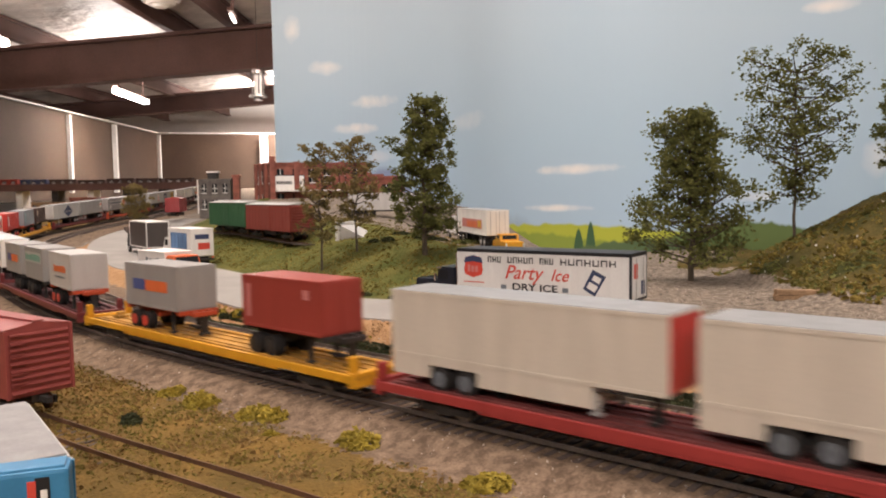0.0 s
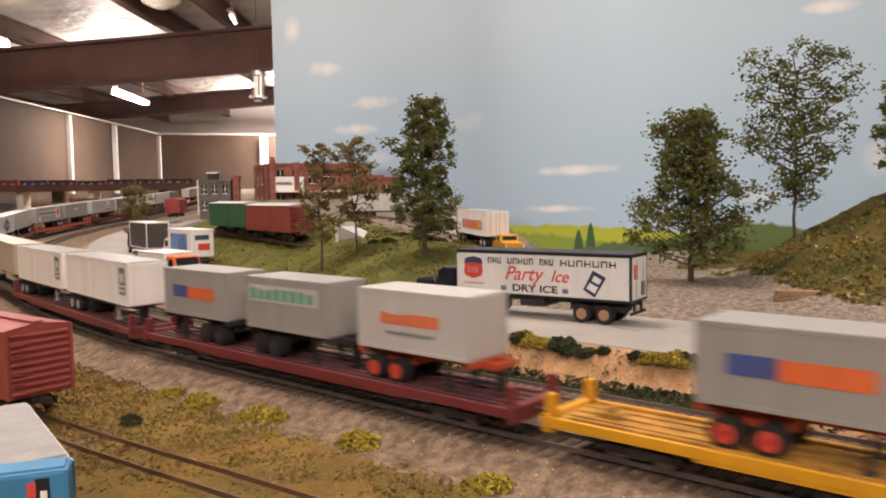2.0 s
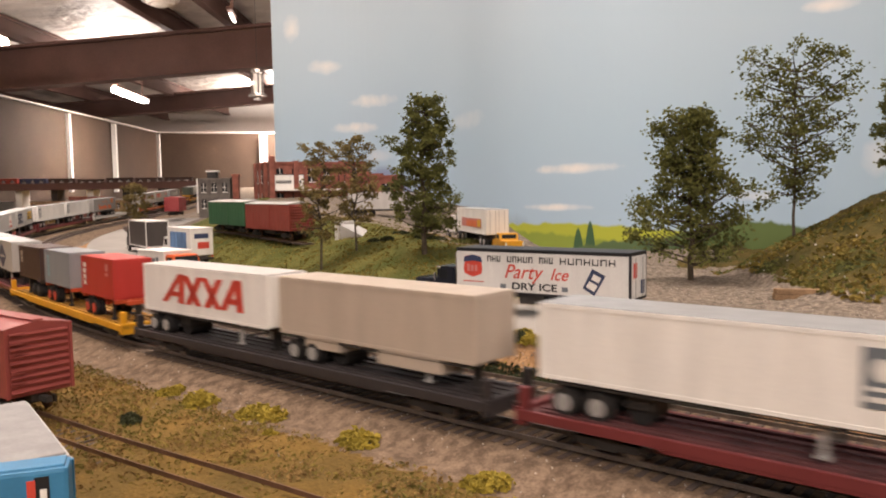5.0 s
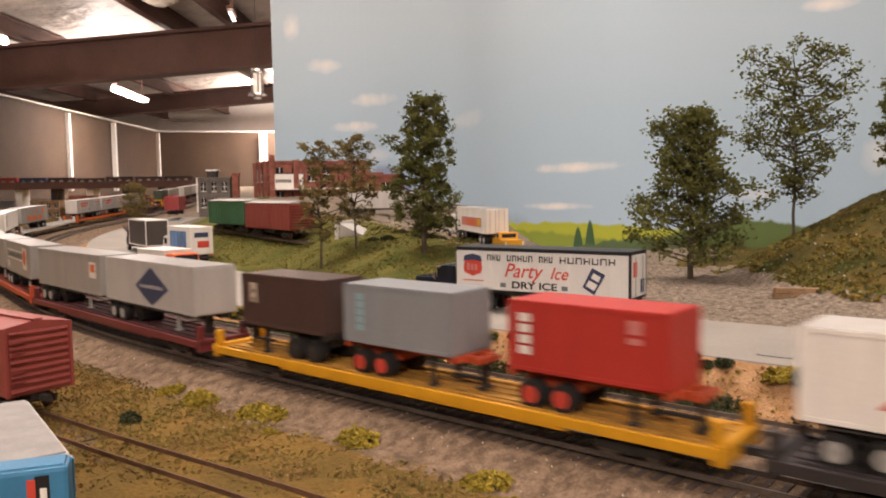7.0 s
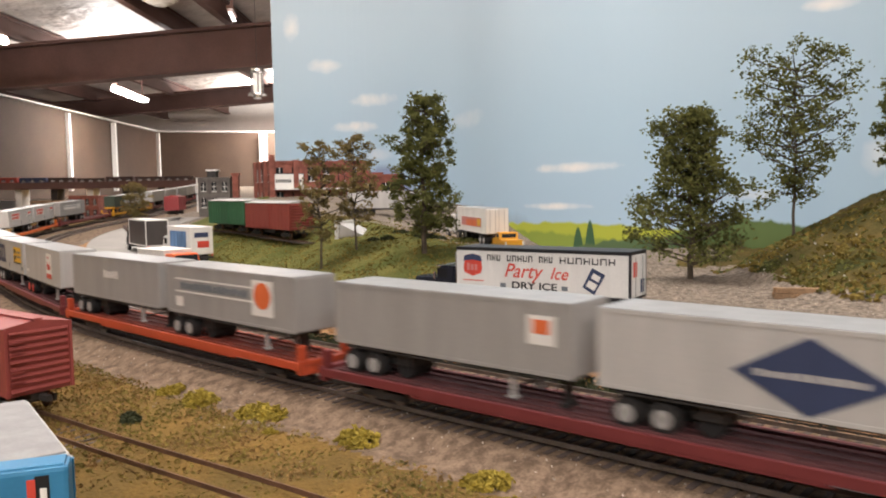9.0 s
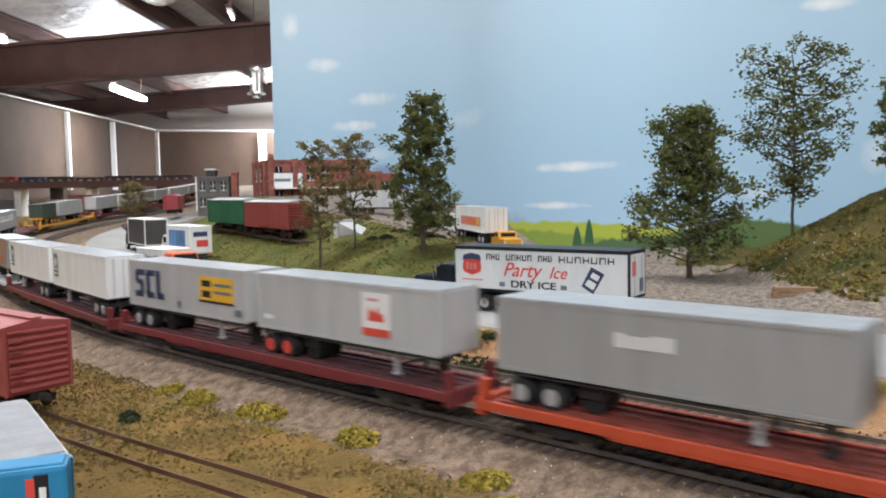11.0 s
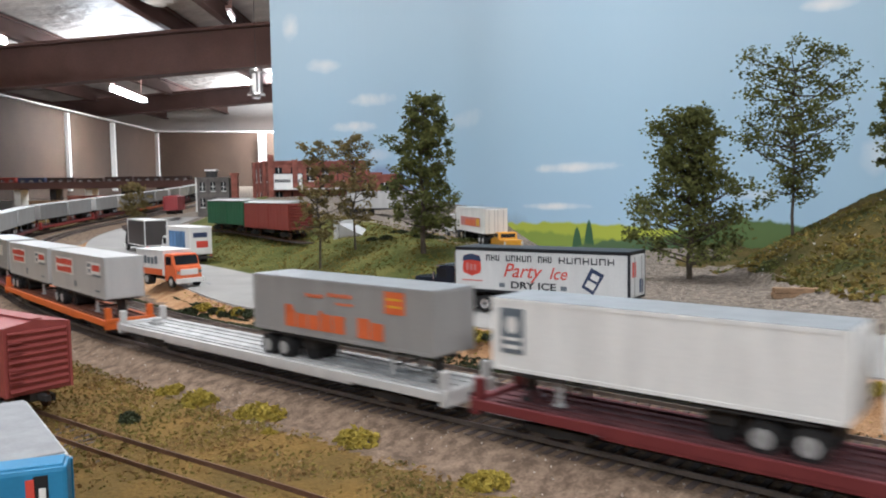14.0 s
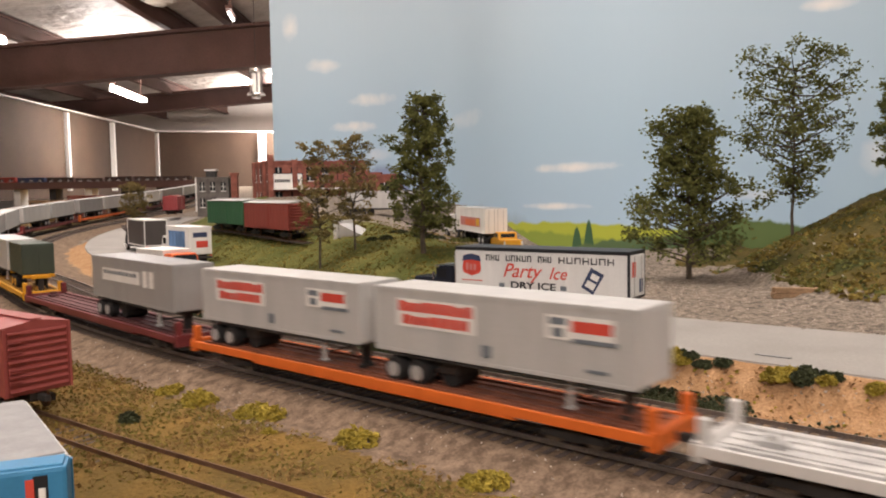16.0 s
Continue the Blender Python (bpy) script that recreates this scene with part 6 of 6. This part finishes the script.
# far side of the layout
girder = empty("girder_bridge", Matrix.Translation((-2.75, 4.2, 0)))
part("deck", B((0, 1.5, 0, 0.12, 1.300, 1.318)), M_BEAM, girder)
part("girder", B((0, 1.5, -0.008, 0.0, 1.282, 1.302)), M_BEAM, girder)
for i in range(8):
    part("pier", B((0.1 + i * 0.19, 0.135 + i * 0.19, 0.02, 0.10, 1.10, 1.296)), M_STEEL if i not in (2, 4) else M_WHITE, girder)
tagged(girder, "long dark girder bridge on piers across the far side", "bridge")
rnd = random.Random(4)
for i, c in enumerate(("yellow", "mark_red", "red", "navy", "brown", "orange", "red", "slate", "brown")):
    w = building("shed", Matrix.Translation((-2.72 + i * 0.155, 4.24, 1.318)), 0.14, 0.04, (0.018 if i < 5 else 0.008) + 0.012 * rnd.random(), C[c if i < 5 else "brown"], 1, 3, "small coloured freight shed on the far bridge")
for i in range(5):
    building("depot", Matrix.Translation((-1.95 + 0.17 * i, 3.75 + 0.03 * i, gz(-1.95 + 0.17 * i, 3.8))), 0.14, 0.1, 0.085 + 0.02 * (i % 2), M_BRICK if i % 2 else M_WOOD, 2, 4, "low brick depot on the far side of the line")


def scatter(name, n, area, size, m, seed, label, upright=1.0):
    """Many tiny tufts or stones strewn over the ground."""
    rnd = random.Random(seed)
    pts = []
    while len(pts) < n:
        s, v = rnd.uniform(*area[0]), rnd.uniform(*area[1])
        x, y, _ = on_line(s, v + float(road_shift(s)) * (v > 0.1))
        if noise.noise((x * 30, y * 30, seed)) + rnd.uniform(-0.5, 0.5) > -0.1:
            pts.append((x, y))
    zs = ground_height([p[0] for p in pts], [p[1] for p in pts])
    lv, lf = [], []
    for (x, y), z in zip(pts, zs):
        clump_mesh(lv, lf, Vector((x, y, float(z) + size * 0.3)), size * rnd.uniform(0.5, 1.3), rnd)
    me = bpy.data.meshes.new(name)
    me.from_pydata(lv, [], lf)
    me.materials.append(m)
    tagged(new(name, me), label, name, kind="stuff")


M_TUFT = mat("tuft_olive", (0.31, 0.225, 0.062), 0.95, 0, 0.35, 28, 0.3, 400, (0.18, 0.155, 0.045), 0.05)
M_STRAW = mat("tuft_straw", (0.38, 0.24, 0.095), 0.95, 0, 0.35, 40, 0.3, 400, (0.27, 0.17, 0.065), 0.05)
M_STONE = mat("pale_stone", (0.55, 0.46, 0.38), 0.9, 0, 0.4, 90, 0.3, 400)
scatter("grass", 19000, ((0.8, 1.75), (-0.22, -0.045)), 0.0011, M_TUFT, 1, "short olive grass tufts on the flat")
scatter("straw", 17000, ((0.8, 1.75), (-0.22, -0.043)), 0.0011, M_STRAW, 2, "dry straw-coloured tufts on the flat")
scatter("stones", 1500, ((0.8, 1.8), (-0.075, 0.09)), 0.0007, M_STONE, 3, "small pale ballast stones")
scatter("stones", 1500, ((0.8, 1.7), (0.088, 0.110)), 0.0008, M_STONE, 4, "sandy rubble on the bank")
scatter("undergrowth", 7500, ((1.08, 1.75), (0.083, 0.101)), 0.0019, M_BUSH_DARK, 31, "dark green undergrowth along the foot of the bank")
scatter("undergrowth", 260, ((0.7, 1.16), (0.083, 0.096)), 0.0017, M_BUSH_DARK, 34, "sparse dark growth at the foot of the bank")
scatter("undergrowth", 420, ((0.7, 1.75), (0.096, 0.112)), 0.0014, M_BUSH, 32, "yellow-green growth scattered over the sandy bank")
scatter("rubble", 2600, ((0.7, 1.7), (0.092, 0.117)), 0.0011, M_SAND, 35, "crumbled reddish soil on the bank")
scatter("grass", 9000, ((1.36, 2.4), (0.24, 0.50)), 0.0018, M_TUFT, 5, "olive turf on the slope")
scatter("stones", 3000, ((0.5, 1.36), (0.228, 0.42)), 0.0007, M_STONE, 6, "loose grey gravel beside the road")


def strew(n, xr, yr, cond, size, m, seed, name, label):
    rnd = random.Random(seed)
    pts = []
    while len(pts) < n:
        x, y = rnd.uniform(*xr), rnd.uniform(*yr)
        if cond(x, y) and noise.noise((x * 16, y * 16, seed)) + rnd.uniform(-0.4, 0.4) > 0:
            pts.append((x, y))
    zs = ground_height([p[0] for p in pts], [p[1] for p in pts])
    lv, lf = [], []
    for (x, y), z in zip(pts, zs):
        clump_mesh(lv, lf, Vector((x, y, float(z) + size * 0.5)), size * rnd.uniform(0.5, 1.4), rnd)
    me = bpy.data.meshes.new(name)
    me.from_pydata(lv, [], lf)
    me.materials.append(m)
    tagged(new(name, me), label, name, kind="stuff")


on_hill = lambda x, y: float(hill_share(np.array(x), np.array(y))) > 0.06
strew(9000, (0.25, 0.75), (0.55, 1.1), on_hill, 0.0026, M_TUFT, 11, "turf", "rough olive turf on the hill")
strew(4200, (0.25, 0.75), (0.55, 1.1), on_hill, 0.0026, M_LEAF, 12, "shrubs", "dark green low growth on the hill")
strew(260, (0.25, 0.7), (0.55, 1.0), on_hill, 0.0016, M_WHITE, 13, "stones", "pale stones strewn on the hill")

# shrubs along the road and the line
rnd = random.Random(77)
for i in range(105):
    s = rnd.uniform(0.80, 1.66)
    k = int(s / STEP)
    v = rnd.choice((0.113, 0.114, 0.115, 0.116, 0.090)) + rnd.uniform(-0.003, 0.002)
    x, y = LINE[k] + NORM[k] * v
    dark_one = v < 0.1 or rnd.random() < 0.5
    bush(x, y, rnd.uniform(0.004, 0.008) * (1.0 if rnd.random() < 0.5 else 0.6), M_BUSH_DARK if dark_one else M_BUSH, 100 + i, 0.9, "dark green shrub on the sandy bank" if dark_one else "yellow-green shrub on the sandy bank")
for i in range(16):
    s = rnd.uniform(1.36, 1.75)
    k = int(s / STEP)
    x, y = LINE[k] + NORM[k] * (0.236 + rnd.uniform(0, 0.012))
    bush(x, y, rnd.uniform(0.005, 0.009), M_BUSH_DARK, 200 + i, 0.5, "dark green shrub along the grass verge")
for i in range(14):
    x, y = -0.09 + 0.013 * i + rnd.uniform(-0.006, 0.006), 1.02 + rnd.uniform(-0.02, 0.03)
    bush(x, y, rnd.uniform(0.006, 0.012), rnd.choice((M_BUSH_DARK, M_LEAF)), 240 + i, 0.6, "dark shrub at the edge of the lot")

ramp = empty("loading_ramp", Matrix.Translation((-0.145, 1.075, gz(-0.145, 1.075))) @ Matrix.Rotation(math.radians(-35), 4, "Z"))
part("slab", prism([(0, 0), (0.05, 0), (0.05, 0.004), (0.0, 0.022)], 0.03), C["lgrey"], ramp)
part("side_wall", B((0.0, 0.006, -0.003, 0.033, -0.002, 0.024)), M_WHITE, ramp)
tagged(ramp, "pale concrete loading ramp beside the siding", "loading ramp")

# stacked timbers by the gravel
tim = empty("timber_stack", Matrix.Translation((0.262, 0.622, gz(0.262, 0.622))) @ Matrix.Rotation(math.radians(-14), 4, "Z"))
for i in range(5):
    part("timber", B((0.0 + 0.002 * (i % 2), 0.062 + 0.002 * (i % 3), 0.004 * (i % 3), 0.0036 + 0.004 * (i % 3), 0.0045 * (i // 3), 0.0042 + 0.0045 * (i // 3)), bevel=0.0004), M_WOOD, tim)
tagged(tim, "stack of weathered brown timbers on the gravel", "timber stack")


bush(-0.160, 0.396, 0.0055, M_BUSH_DARK, 300, 1.1, "small dark shrub in the dry grass")


def motions():
    times = [0.5 * i for i in range(33)]
    for ob, k, off, up, turned in MOVERS:
        rows = []
        for t in times:
            m = car_pose(S0 + k * PITCH - SPEED * t - float(np.interp(t, SURGE_T, SURGE_D)))
            rows.append((t, m @ pose(off, 0, up, 0, 0, 180 if turned else 0)))
        walk(ob, rows)


# small unevenness of the running
SURGE_T = [0, 0.5, 1.0, 3.0, 3.5, 4.0, 6.5, 7.0, 7.5, 8.0, 9.0, 11.5, 12.0, 12.5, 13.0, 13.5, 14.0, 14.5, 15.0, 15.5, 16.0]
SURGE_D = [0.004, 0.004, 0.0, 0.0, -0.002, 0.0, -0.006, -0.002, -0.003, -0.004, -0.0045, -0.001, 0.001, 0.002, 0.0005, 0.005, 0.006, 0.004, 0.0065, 0.006, 0.0055]
S0 = 1.070
build_train()
motions()
